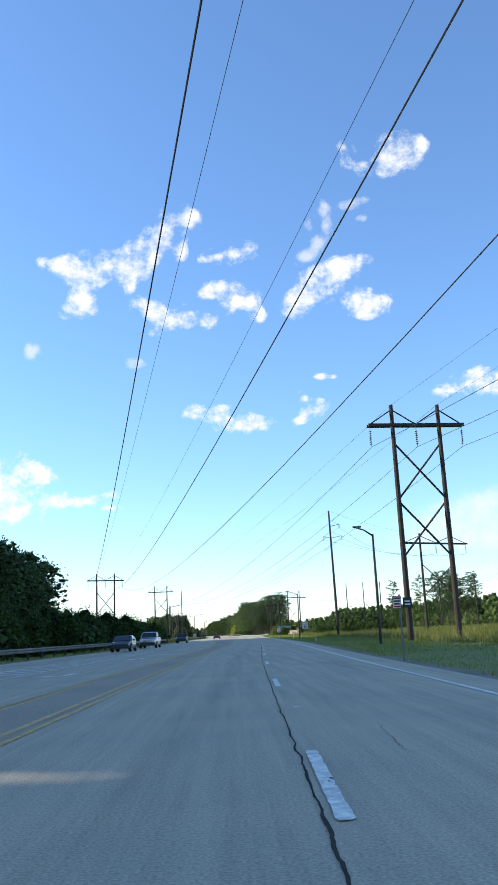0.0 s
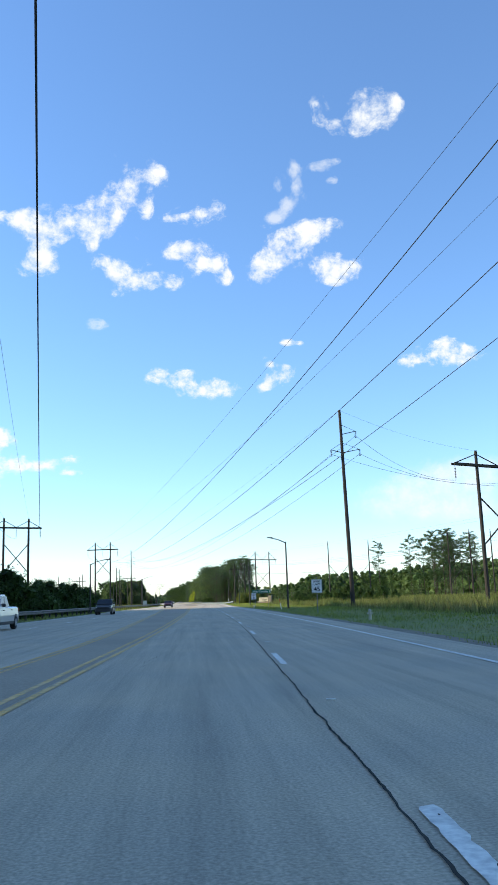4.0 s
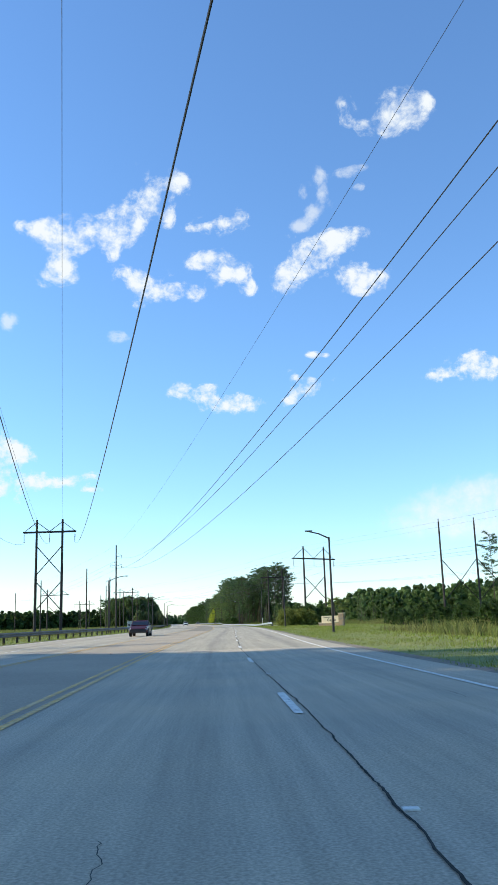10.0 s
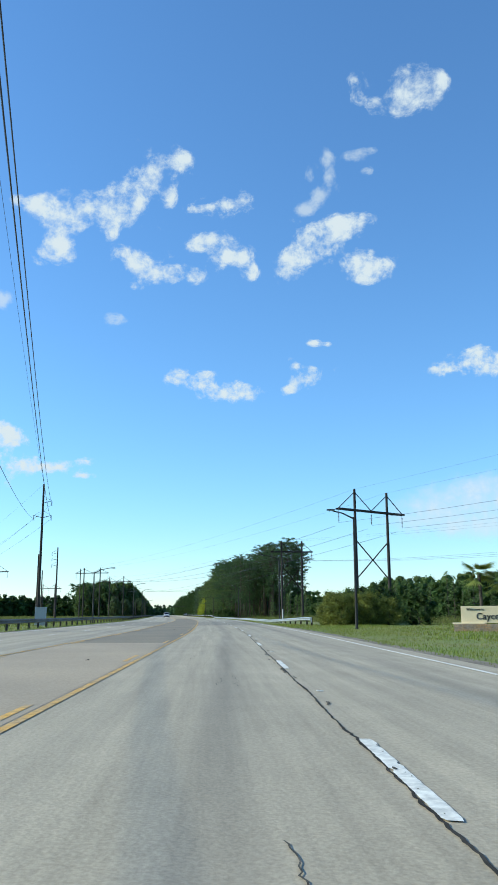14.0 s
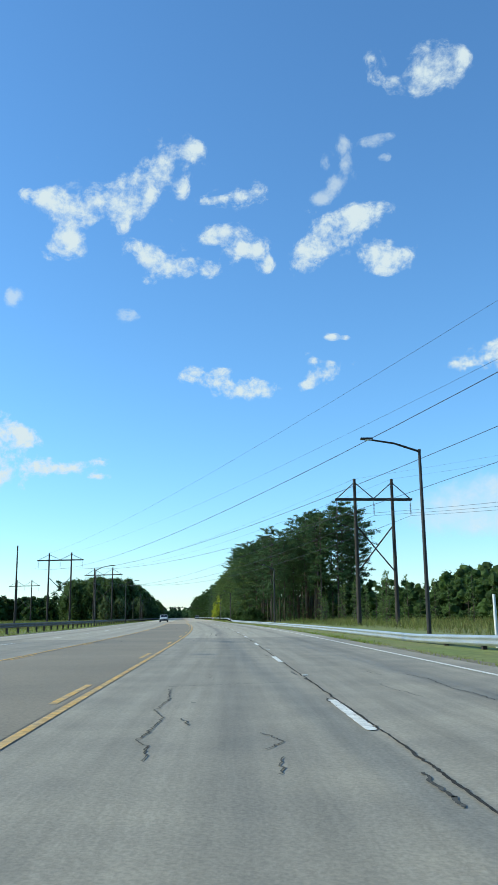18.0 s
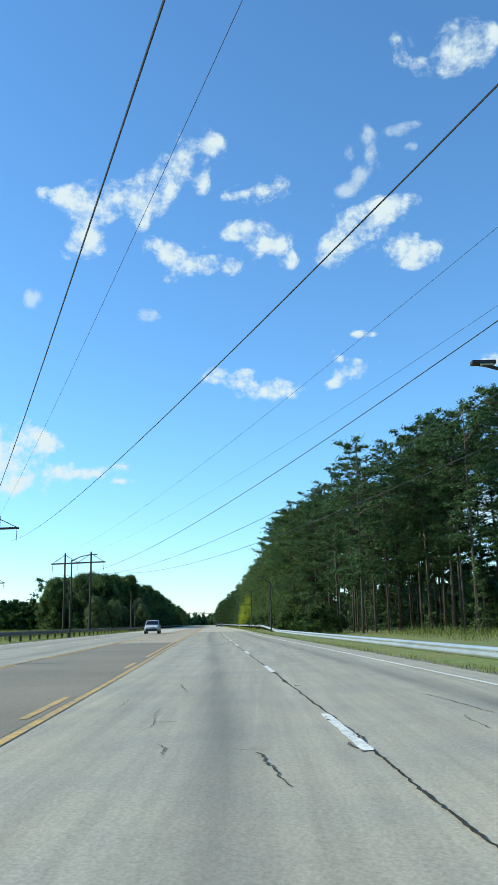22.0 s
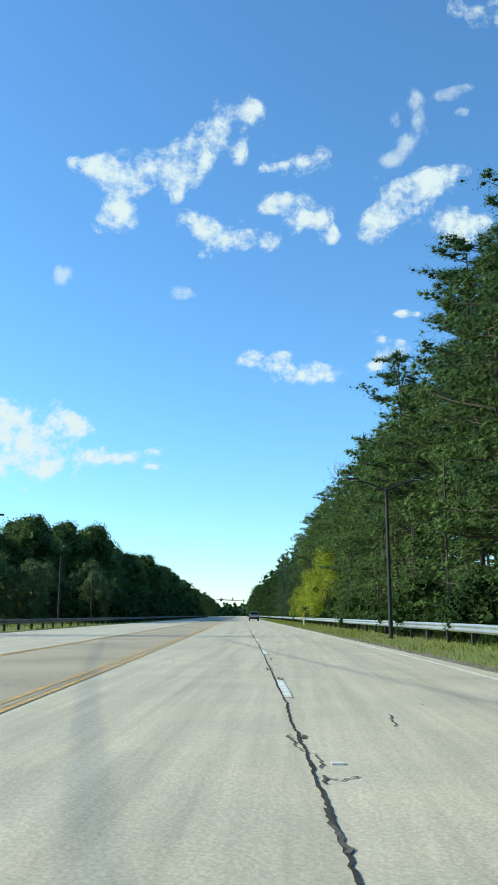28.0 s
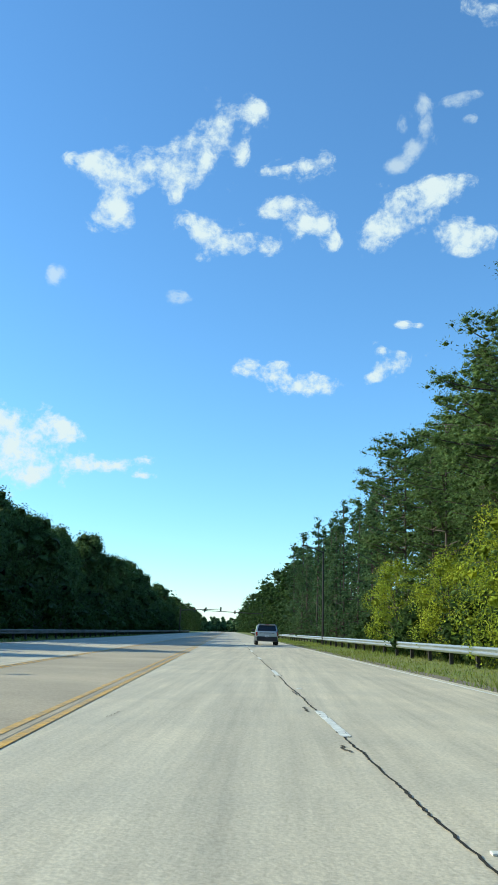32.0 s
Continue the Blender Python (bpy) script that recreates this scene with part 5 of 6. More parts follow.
def thicket(name, kinds, spots, h0, h1, material, label):
    """Many far trees joined into one mesh of crowns."""
    allv, allf, k = [], [], 0
    for x, y in spots:
        tm, cm = rt.choice(kinds)
        n = len(cm.vertices)
        co = np.empty(n * 3, np.float32)
        cm.vertices.foreach_get("co", co)
        co = co.reshape(-1, 3)
        s = rt.uniform(h0, h1) / max(v.co.z for v in tm.vertices)
        a = rt.uniform(0, 6.28)
        ca, sa = math.cos(a) * s, math.sin(a) * s
        allv.append(np.stack([co[:, 0] * ca - co[:, 1] * sa + x, co[:, 0] * sa + co[:, 1] * ca + y, co[:, 2] * s - 0.1], 1))
        ix = np.empty(len(cm.loops), np.int32)
        cm.loops.foreach_get("vertex_index", ix)
        allf.append(ix + k)
        k += n
    v, f = np.concatenate(allv), np.concatenate(allf)
    me = bpy.data.meshes.new(name)
    me.vertices.add(len(v))
    me.vertices.foreach_set("co", v.ravel().astype(np.float32))
    me.loops.add(len(f))
    me.loops.foreach_set("vertex_index", f)
    me.polygons.add(len(f) // 3)
    me.polygons.foreach_set("loop_start", np.arange(0, len(f), 3, dtype=np.int32))
    me.update(calc_edges=True)
    me.shade_smooth()
    return tagged(link(name, me, material), label, "woodland", kind="stuff")


def spots(y0, y1, lat0, lat1, n):
    out = []
    for i in range(n):
        y = y0 + (y1 - y0) * (i + rt.random()) / n
        out.append((mid(y) + rt.uniform(lat0, lat1), y))
    return out


PL1 = "tall pine with a bare trunk and dark green needles"
# left pines: the first two woods are unseen, added to shade the first stretch
thicket("pine_wood", FAR, spots(-50, 110, -52, -42, 280), 29, 33, M_PINE, "unseen tall pine wood added to shade the first stretch")
thicket("pine_wood", FAR, spots(95, 160, -70, -61, 220) + spots(156, 191, -80, -70, 170), 40, 43, M_PINE, "unseen second row of tall pines added to shade the road")
stand(WALL, 105, 166, -45, -36, 1.5, 14.4, 16, "pine_tree", "dense dark pine at the end of the wood", "tree", "roadside pines", M_PINE)
thicket("pine_wood", FAR, spots(105, 166, -52, -37, 170), 15, 16.8, M_PINE, "dense dark pine wood behind the hedge")
stand(BUSH, 30, 200, -24, -18.5, 2.0, 2.2, 4.0, "bush", "dense dark green roadside bush", "bush", "roadside bushes", M_LEAF)
# right pine wood
rt = random.Random(17)
stand(PINES, 472, 500, 22, 33, 1.3, 19.5, 22.5, "pine_tree", PL1, "tree", "right pine wood", M_PINE, 0, 0.4)
for dy_, dx_, h_ in ((0, 0, 23.4), (3.5, -2.6, 22), (6.0, 1.2, 21)):
    plant(PINES[int(dy_) % 4], (29.7 + dx_, 478 + dy_, -0.1), dy_, h_ / 22.0, "pine_tree", PL1, "tree", "right pine wood", M_PINE)
stand(PINES, 478, 512, 13, 26, 1.25, 15.5, 18.8, "pine_tree", PL1, "tree", "right pine wood", M_PINE, 0, 0.5)
stand(NEAR, 510, 548, 12, 15.5, 2.7, 17.3, 19.4, "pine_tree", PL1, "tree", "right pine wood", M_PINE)
stand(NEAR, 550, 584, 14, 16.5, 2.7, 19.5, 22.5, "pine_tree", PL1, "tree", "right pine wood", M_PINE)
plant(NEAR[1], at(589, 13.0, -0.1), 1.1, 20.0 / 22.3, "pine_tree", PL1, "tree", "right pine wood", M_PINE)
stand(PINES, 512, 622, 16, 24, 2.6, 18.5, 21.5, "pine_tree", PL1, "tree", "right pine wood", M_PINE)
stand(WALL, 488, 516, 16, 28, 2.2, 9, 14, "pine_tree", "full green pine between taller trunks", "tree", "right pine wood", M_PINE)
stand(NEARWALL, 512, 660, 12.6, 16.5, 3.2, 11, 18, "pine_tree", "full green pine branched to the ground", "tree", "right pine wood", M_PINE2)
stand(NEARWALL, 600, 690, 12.5, 19, 3.0, 14, 17.5, "pine_tree", "full green pine branched to the ground", "tree", "right pine wood", M_PINE2)
stand(NEARWALL, 650, 694, 15, 18.5, 3.0, 15.5, 18, "pine_tree", "full green pine branched to the ground", "tree", "right pine wood", M_PINE2)
stand(YOUNG, 530, 622, 10.8, 13, 2.4, 4, 9, "young_pine", "young green pine behind the guardrail", "tree", "young pines", M_PINE2, 0.15)
stand(CONE, 690, 790, 11.5, 19, 1.6, 12, 17.5, "young_pine", "tall conical green pine by the road", "tree", "young pines", M_PINE)
for y_, la_, h_ in ((627, 11.2, 8.6), (634, 12.0, 7.6), (644, 11.2, 5.6), (650, 11.6, 6.4), (659, 11.2, 5.2), (672, 11.4, 6.0)):
    plant(LIMEK[y_ % 2], at(y_, la_, -0.1), y_, h_ / 7.0, "yellow_green_tree", "bright yellow green small tree by the guardrail", "tree", "yellow green trees", M_LIME)
# far pines take the darker leaf colour to imitate their shaded near side
thicket("far_pines", FAR, spots(790, 1450, 11, 25, 280), 14, 19, M_LEAF, "distant pines beside the road, shade put into their dark colour")
stand(BUSH, 484, 690, 10.8, 12.5, 2.2, 1.2, 2.8, "bush", "low green shrub below the pines", "bush", "low shrubs", M_LEAF2, 0.15)
# left wood beyond the field
stand(BROAD, 652, 700, -54, -27, 1.7, 11, 18.5, "broadleaf_tree", "broad leafy tree at the edge of the field", "tree", "left wood", M_LEAF2)
stand(BROAD, 690, 1000, -36, -27, 3.6, 12.5, 18.5, "broadleaf_tree", "dark leafy tree along the road", "tree", "left wood", M_LEAF)
# darker leaf colour again stands in for shade on these far pines
thicket("far_pines", FAR, spots(1000, 1460, -44, -26, 170), 15, 19, M_LEAF, "distant wood beside the oncoming lanes, shade put into its dark colour")
thicket("wood_interior", FAR, spots(680, 1000, -58, -37, 100), 16, 19, M_PINE, "dark pines inside the far wood")
stand(YOUNG, 640, 672, -23, -18.5, 2.2, 4.5, 7.5, "young_pine", "young green pine before the leafy wood", "tree", "left young pines", M_PINE2)
stand(SMALLB, 638, 652, -34, -19, 1.5, 5, 9, "broadleaf_tree", "small grey green leafy tree before the wood", "tree", "left small trees", M_SAGE)
stand(BUSH, 640, 900, -21, -18, 2.6, 2.0, 5.0, "bush", "leafy green bush before the wood", "bush", "left bushes", M_LEAF2)
# right forest edge behind the meadow
thicket("forest_edge", YOUNG, spots(120, 340, 94, 120, 110), 7, 9, M_LEAF, "dark forest of pines behind the meadow")
thicket("forest_edge", YOUNG, spots(330, 520, 54, 84, 150), 6.5, 9, M_LEAF, "dark forest of pines behind the meadow")
stand(YOUNG, 150, 340, 66, 86, 3.4, 3.5, 6, "young_pine", "young dark green pine at the meadow edge", "tree", "forest edge", M_PINE)
stand(YOUNG, 340, 500, 30, 52, 2.3, 4, 6.5, "young_pine", "young dark green pine at the meadow edge", "tree", "forest edge", M_PINE)
stand(YOUNG, 425, 490, 20, 34, 2.3, 3.5, 7, "young_pine", "young pale green pine at the meadow edge", "tree", "forest edge", M_PINE2)
stand(PINES, 318, 352, 64, 100, 1.7, 19, 22, "pine_tree", PL1, "tree", "meadow pines", M_PINE)
# clipped big bushes by the start of the guardrail
stand(FINE, 317.5, 325.0, 11.3, 17.5, 0.45, 2.3, 3.0, "bush", "large rounded yellow green bush by the guardrail end", "bush", "verge bushes", M_LEAF3)
stand(BUSH, 320, 345, 14, 22, 1.6, 2.2, 3.4, "bush", "large rounded green bush", "bush", "verge bushes", M_LEAF2)
stand(BUSH, 200, 300, 22, 40, 3.0, 1.2, 2.6, "bush", "scattered low meadow shrub", "bush", "meadow shrubs", M_LEAF2)


def bare_tree(place, h, seed):
    """A dead grey tree: trunk, limbs and twigs only."""
    rng = random.Random(seed)
    t = thing("bare_tree", place, "tall dead grey tree with bare twigs among the pines", "tree")
    part("trunk", tube(bmesh.new(), [Vector((0, 0, -0.3)), Vector((0.15, 0, h * 0.5)), Vector((0.1, 0.2, h))], [0.2, 0.13, 0.03], 8), M_GREYWOOD, t)
    for i in range(16):
        z = h * (0.45 + 0.5 * i / 16)
        a = i * 2.4 + rng.uniform(-0.4, 0.4)
        L = (h - z) * 0.45 + 1.2
        b = Vector((0.12, 0.1, z))
        e = b + Vector((math.cos(a) * L * 0.6, math.sin(a) * L * 0.6, L * 0.75))
        bm = bmesh.new()
        limb(bm, b, e, 0.05, 0.012)
        for k in range(9):
            f = rng.uniform(0.25, 1.0)
            q = b.lerp(e, f)
            w = q + Vector((rng.uniform(-0.8, 0.8), rng.uniform(-0.8, 0.8), rng.uniform(0.3, 1.1)))
            limb(bm, q, w, 0.018, 0.006)
            for _ in range(3):
                limb(bm, q.lerp(w, 0.6), w + Vector((rng.uniform(-0.5, 0.5), rng.uniform(-0.5, 0.5), rng.uniform(0.0, 0.5))), 0.009, 0.004)
        part("branch", bm, M_GREYWOOD, t)
    return t


bare_tree(at(648, 15.5, -0.1), 23.0, 3)


def palm(place, h, seed):
    rng = random.Random(seed)
    t = thing("palm_tree", place, "short palm with drooping fan fronds beside the welcome sign", "palm tree", "palms")
    part("trunk", tube(bmesh.new(), [Vector((0, 0, -0.2)), Vector((0.05, 0, h * 0.5)), Vector((0, 0.05, h))], [0.15, 0.12, 0.11], 9), M_BARK, t)
    for i in range(30):
        a = i * 2.4
        up = rng.uniform(-0.5, 1.0)
        d = Vector((math.cos(a), math.sin(a), up)).normalized()
        c = Vector((0, 0, h)) + d * 0.6
        vs, fs = [], []
        s = d.cross(Vector((0, 0, 1))).normalized()
        for k in range(11):
            f = (k - 5) / 5
            tip = c + d * (1.1 * (1 - 0.35 * f * f)) + s * f * 0.7 - Vector((0, 0, 0.18 * abs(f) + 0.15))
            m = len(vs)
            vs += [c - s * 0.09 * (1 + f), c + s * 0.09 * (1 - f) + d * 0.05, tip]
            fs.append((m, m + 1, m + 2))
        m = len(vs)
        vs += [Vector((0, 0, h)) - s * 0.015, Vector((0, 0, h)) + s * 0.015, c]
        fs.append((m, m + 1, m + 2))
        raw("frond", vs, fs, M_PALM, t)
    return t


palm((22.3, 292.0, -0.05), 3.8, 1)
palm((23.7, 292.0, -0.05), 3.3, 2)

# ---- grass ----
rg = np.random.default_rng(4)


def blades(name, n, y0, y1, lat0, lat1, h0, h1, w, material, label, power=1.0):
    """A sward of single blades, as one mesh."""
    y = y0 + (y1 - y0) * rg.random(n)
    lat = lat0 + (lat1 - lat0) * rg.random(n) ** power
    cx = np.array([mid(float(v)) for v in np.linspace(y0, y1, 200)])
    x = np.interp(y, np.linspace(y0, y1, 200), cx) + lat
    patch = 0.65 + 0.5 * np.sin(x * 0.7 + np.sin(y * 0.31) * 2) * np.sin(y * 0.43)
    h = (h0 + (h1 - h0) * rg.random(n)) * np.clip(patch, 0.45, 1.2)
    a = rg.random(n) * np.pi
    ww = w * (0.6 + 0.8 * rg.random(n))
    dx, dy = np.cos(a) * ww, np.sin(a) * ww
    lx, ly = rg.normal(0, 0.3, n) * h, rg.normal(0, 0.3, n) * h
    z = -0.05 - np.interp(y, (322, 352, 505, 560), (0, 0.46, 0.46, 0)) * np.interp(lat, (6.4, 8.2, 13, 20), (0, 1, 1, 0))
    v = np.empty((n, 3, 3), np.float32)
    v[:, 0] = np.stack([x - dx, y - dy, z], 1)
    v[:, 1] = np.stack([x + dx, y + dy, z], 1)
    v[:, 2] = np.stack([x + lx, y + ly, z + h], 1)
    me = bpy.data.meshes.new(name)
    me.vertices.add(n * 3)
    me.vertices.foreach_set("co", v.ravel())
    me.loops.add(n * 3)
    me.loops.foreach_set("vertex_index", np.arange(n * 3, dtype=np.int32))
    me.polygons.add(n)
    me.polygons.foreach_set("loop_start", np.arange(0, n * 3, 3, dtype=np.int32))
    me.update(calc_edges=True)
    return tagged(link(name, me, material), label, "grass", kind="stuff")


blades("grass", 80000, -5, 420, 6.1, 11, 0.07, 0.2, 0.014, M_GRASS, "short mown green grass of the verge")
blades("grass", 65000, 300, 760, 5.9, 11, 0.1, 0.26, 0.018, M_GRASS, "green grass between the road and the guardrail")
blades("grass", 45000, -5, 500, 11, 16, 0.1, 0.28, 0.03, M_GRASS, "short green grass of the verge")
blades("grass", 45000, -5, 760, -20, -13.7, 0.1, 0.28, 0.025, M_GRASS, "green grass along the far guardrail")
blades("meadow_grass", 34000, 20, 228, 14, 42, 0.35, 1.15, 0.035, M_TALL, "tall yellow green meadow grass and weeds", 1.3)
blades("meadow_grass", 12000, 228, 330, 26, 42, 0.35, 1.15, 0.035, M_TALL, "tall yellow green meadow grass and weeds")
blades("grass", 14000, 228, 330, 15.5, 27, 0.08, 0.2, 0.035, M_GRASS, "mown lawn before the welcome sign")
blades("meadow_grass", 25000, 330, 480, 14, 42, 0.35, 1.15, 0.035, M_TALL, "tall yellow green meadow grass and weeds", 1.3)
blades("meadow_grass", 45000, 100, 480, 40, 95, 0.4, 1.2, 0.07, M_TALL, "tall yellow green meadow grass and weeds")
blades("meadow_grass", 55000, 165, 700, -60, -19, 0.3, 0.9, 0.05, M_TALL, "rough green field grass")
blades("meadow_grass", 25000, 165, 800, -160, -58, 0.4, 1.0, 0.12, M_TALL, "rough green field grass")
blades("weeds", 25000, 470, 720, 10.2, 14, 0.3, 1.0, 0.035, M_TALL, "rough weeds below the pines")


# ---- far tree line: joined crowns over a dark, ragged mass of undergrowth ----
def far_woods(name, pts, h0, h1, seed, material, label, deep=6.0, gap=3.0, leaf=1.5):
    rng = random.Random(seed)
    vs, fs = [], []
    for (x0, y0), (x1, y1) in zip(pts, pts[1:]):
        run = math.hypot(x1 - x0, y1 - y0)
        n = int(run / gap)
        nx, ny = -(y1 - y0) / run, (x1 - x0) / run
        for i in range(n):
            f = (i + rng.random()) / n
            h = rng.uniform(h0, h1)
            d = rng.uniform(-deep, deep)
            c = Vector((x0 + (x1 - x0) * f + nx * d, y0 + (y1 - y0) * f + ny * d, 0))
            for k in range(6):
                q = c + Vector((rng.gauss(0, 1.2), rng.gauss(0, 1.2), h * (0.1 + 0.15 * k)))
                leafball(vs, fs, q, h * (0.22 - 0.02 * k), 26, leaf * 0.6, rng, 0.75)
        # undergrowth
        m = int(run / 2.0) + 1
        k0 = len(vs)
        for i in range(m + 1):
            f = i / m
            for z in (-0.3, 0.3, 0.6, 0.9):
                o = rng.uniform(-1.5, 1.5)
                vs.append(Vector((x0 + (x1 - x0) * f + nx * o, y0 + (y1 - y0) * f + ny * o, z * h0 * (rng.uniform(0.8, 1.15) if z > 0 else 1))))
        for i in range(m):
            for r in range(3):
                a = k0 + i * 4 + r
                fs.append((a, a + 4, a + 5, a + 1))
    return tagged(raw(name, vs, fs, material), label, "woodland", kind="stuff")


far_woods("far_woodland", [(-150, 120), (-190, 400), (-170, 640), (-110, 720), (-60, 760)], 11, 13.5, 3, M_LEAF, "low dark distant woodland beyond the field", 8, 1.3, 1.2)
far_woods("far_woodland", [(-420, 1100), (-190, 1440), (-60, 1520), (120, 1400)], 13, 17, 4, M_PINE, "dark distant woodland closing the road", 6, 2.2, 1.8)
far_woods("far_woodland", [(150, 60), (140, 300), (110, 480), (70, 560)], 13, 16, 5, M_LEAF2, "dark distant woodland behind the meadow", 7, 1.3, 1.1)
far_woods("undergrowth", [(30, 486), (34, 520), (30, 600), (24, 700), (14, 800), (0, 950), (-6, 1030)], 6, 9.5, 6, M_PINE, "dark undergrowth between the trunks of the pine wood", 4, 1.6, 0.5)
far_woods("undergrowth", [(54, 338), (50, 400), (44, 450), (31, 486)], 6, 8.5, 7, M_LEAF, "dense green undergrowth at the meadow edge", 4, 1.6, 0.6)
far_woods("undergrowth", [(-80, 668), (-60, 690), (-56, 740), (-64, 860), (-78, 1030)], 6, 9, 8, M_LEAF, "dark undergrowth inside the leafy wood", 3, 1.8, 1.1)
far_woods("undergrowth", [(-38, 104), (-40, 168)], 8, 10, 9, M_PINE, "dark undergrowth inside the shaded wood", 3, 1.8, 1.1)
# unseen masses added inside the shading woods to stop sun streaks on the road
far_woods("wood_interior", [(-63, 95), (-65, 155), (-74, 159), (-74, 189)], 35, 39, 12, M_PINE, "unseen filling of the second row, added to block the sun", 3, 1.8, 1.3)
far_woods("wood_interior", [(-48, -60), (-47, 60), (-47, 110)], 24, 29, 10, M_PINE, "unseen filling of the tall pine wood, added to block the sun", 3, 1.8, 1.3)


# ---- vehicles ----
def car_paint(name, col, metal=0.5):
    m = mat(name, col, 0.28, metal=metal, var=0.015, scale=2, fine=40, spec=0.5)
    b = m.node_tree.nodes["Principled BSDF"]
    b.inputs["Coat Weight"].default_value, b.inputs["Coat Roughness"].default_value = 0.6, 0.08
    return m


M_GLASS = mat("tinted_car_glass", (0.012, 0.014, 0.016), 0.06, var=0.02, spec=0.6)
M_RUBBER = mat("tyre_rubber", (0.018, 0.018, 0.018), 0.85, var=0.08, fine=40)
M_RIM = mat("alloy_rim", (0.35, 0.35, 0.36), 0.35, metal=0.8, var=0.04)
M_TRIM = mat("dark_plastic_trim", (0.03, 0.03, 0.032), 0.6, var=0.06)
M_TAIL = mat("red_tail_lamp", (0.3, 0.015, 0.015), 0.2, var=0.03)
M_HEADL = mat("clear_headlamp", (0.75, 0.78, 0.8), 0.12, var=0.03)


def loft(sections):
    """A closed skin through cross sections of equal point count: lists of (x, z) at a y."""
    bm = bmesh.new()
    rings = [[bm.verts.new((x, y, z)) for x, z in pts] for y, pts in sections]
    n = len(rings[0])
    for a, b in zip(rings, rings[1:]):
        for i in range(n):
            j = (i + 1) % n
            bm.faces.new((a[i], a[j], b[j], b[i]))
    bm.faces.new(rings[0][::-1])
    bm.faces.new(rings[-1])
    bmesh.ops.recalc_face_normals(bm, faces=bm.faces)
    return bm


def vehicle(name, place, turn, paint, label, length=4.39, width=1.86, height=1.72, belt=1.12, hood=1.05, kind="suv"):
    """A car that faces +y: body, glasshouse, glass, lamps, bumpers, wheels."""
    t = thing(name, place, label, "car", turn=turn)
    L, W = length / 2, width / 2
    lo = 0.3

    def ring(w, z0, z1, r=0.07):
        return [(-w + r, z0), (w - r, z0), (w, z0 + r * 1.6), (w, (z0 + z1) / 2), (w - r * 0.5, z1 - r), (w - r * 2, z1), (-w + r * 2, z1), (-w + r * 0.5, z1 - r), (-w, (z0 + z1) / 2), (-w, z0 + r * 1.6)]

    rear_z = belt if kind != "sedan" else belt - 0.02
    secs = [(-L, ring(W * 0.9, 0.45, rear_z - 0.08)), (-L + 0.08, ring(W * 0.97, lo + 0.06, rear_z)), (-L + 0.6, ring(W, lo, belt)), (0.0, ring(W, lo, belt)), (L - 1.35, ring(W, lo, belt)), (L - 1.2, ring(W * 0.99, lo, hood)), (L - 0.25, ring(W * 0.95, lo + 0.04, hood - 0.08)), (L, ring(W * 0.84, 0.42, hood - 0.22))]
    body = part("body", loft(secs), paint, t, smooth=False)
    if kind == "sedan":
        gb, gt = (-L + 0.55, L - 1.3), (-L + 1.25, L - 2.05)
    elif kind == "pickup":
        gb, gt = (-L + 2.0, L - 1.35), (-L + 2.2, L - 1.95)
    else:
        gb, gt = (-L + 0.1, L - 1.3), (-L + 0.38, L - 1.95)

    wb, wt = W * 0.95, W * 0.8
    bm = bmesh.new()
    v = [bm.verts.new(p) for p in ((-wb, gb[0], belt - 0.03), (wb, gb[0], belt - 0.03), (wb, gb[1], belt - 0.03), (-wb, gb[1], belt - 0.03), (-wt, gt[0], height - 0.05), (wt, gt[0], height - 0.05), (wt, gt[1], height - 0.05), (-wt, gt[1], height - 0.05))]
    for f in ((0, 1, 5, 4), (1, 2, 6, 5), (2, 3, 7, 6), (3, 0, 4, 7), (4, 5, 6, 7), (3, 2, 1, 0)):
        bm.faces.new([v[i] for i in f])
    bmesh.ops.recalc_face_normals(bm, faces=bm.faces)
    bmesh.ops.bevel(bm, geom=list(bm.edges), offset=0.05, segments=2, affect="EDGES")
    part("cabin", bm, paint, t)

    def pane(nm, a, b, c, d, out, m=M_GLASS):
        """A slightly raised pane between four corners of a side, shrunk from its edges."""
        q = [Vector(p) for p in (a, b, c, d)]
        n = (q[1] - q[0]).cross(q[3] - q[0]).normalized()
        if n.dot(Vector(out)) < 0:
            n.negate()
        bm = bmesh.new()
        top = [bm.verts.new(p + n * 0.012) for p in q]
        bot = [bm.verts.new(p - n * 0.01) for p in q]
        bm.faces.new(top)
        for i in range(4):
            bm.faces.new((top[i], top[(i + 1) % 4], bot[(i + 1) % 4], bot[i]))
        bmesh.ops.recalc_face_normals(bm, faces=bm.faces)
        part(nm, bm, m, t)

    zb, zt = belt + 0.03, height - 0.13

    def sx(z):
        return wb + (wt - wb) * (z - belt) / (height - 0.05 - belt)

    def yr(z):
        return gb[0] + (gt[0] - gb[0]) * (z - belt) / (height - 0.05 - belt)

    def yf(z):
        return gb[1] + (gt[1] - gb[1]) * (z - belt) / (height - 0.05 - belt)

    pane("rear_window", (-sx(zb) + 0.1, yr(zb), zb), (sx(zb) - 0.1, yr(zb), zb), (sx(zt) - 0.08, yr(zt), zt), (-sx(zt) + 0.08, yr(zt), zt), (0, -1, 0.3))
    pane("windscreen", (-sx(zb) + 0.1, yf(zb), zb), (sx(zb) - 0.1, yf(zb), zb), (sx(zt) - 0.08, yf(zt), zt), (-sx(zt) + 0.08, yf(zt), zt), (0, 1, 0.3))
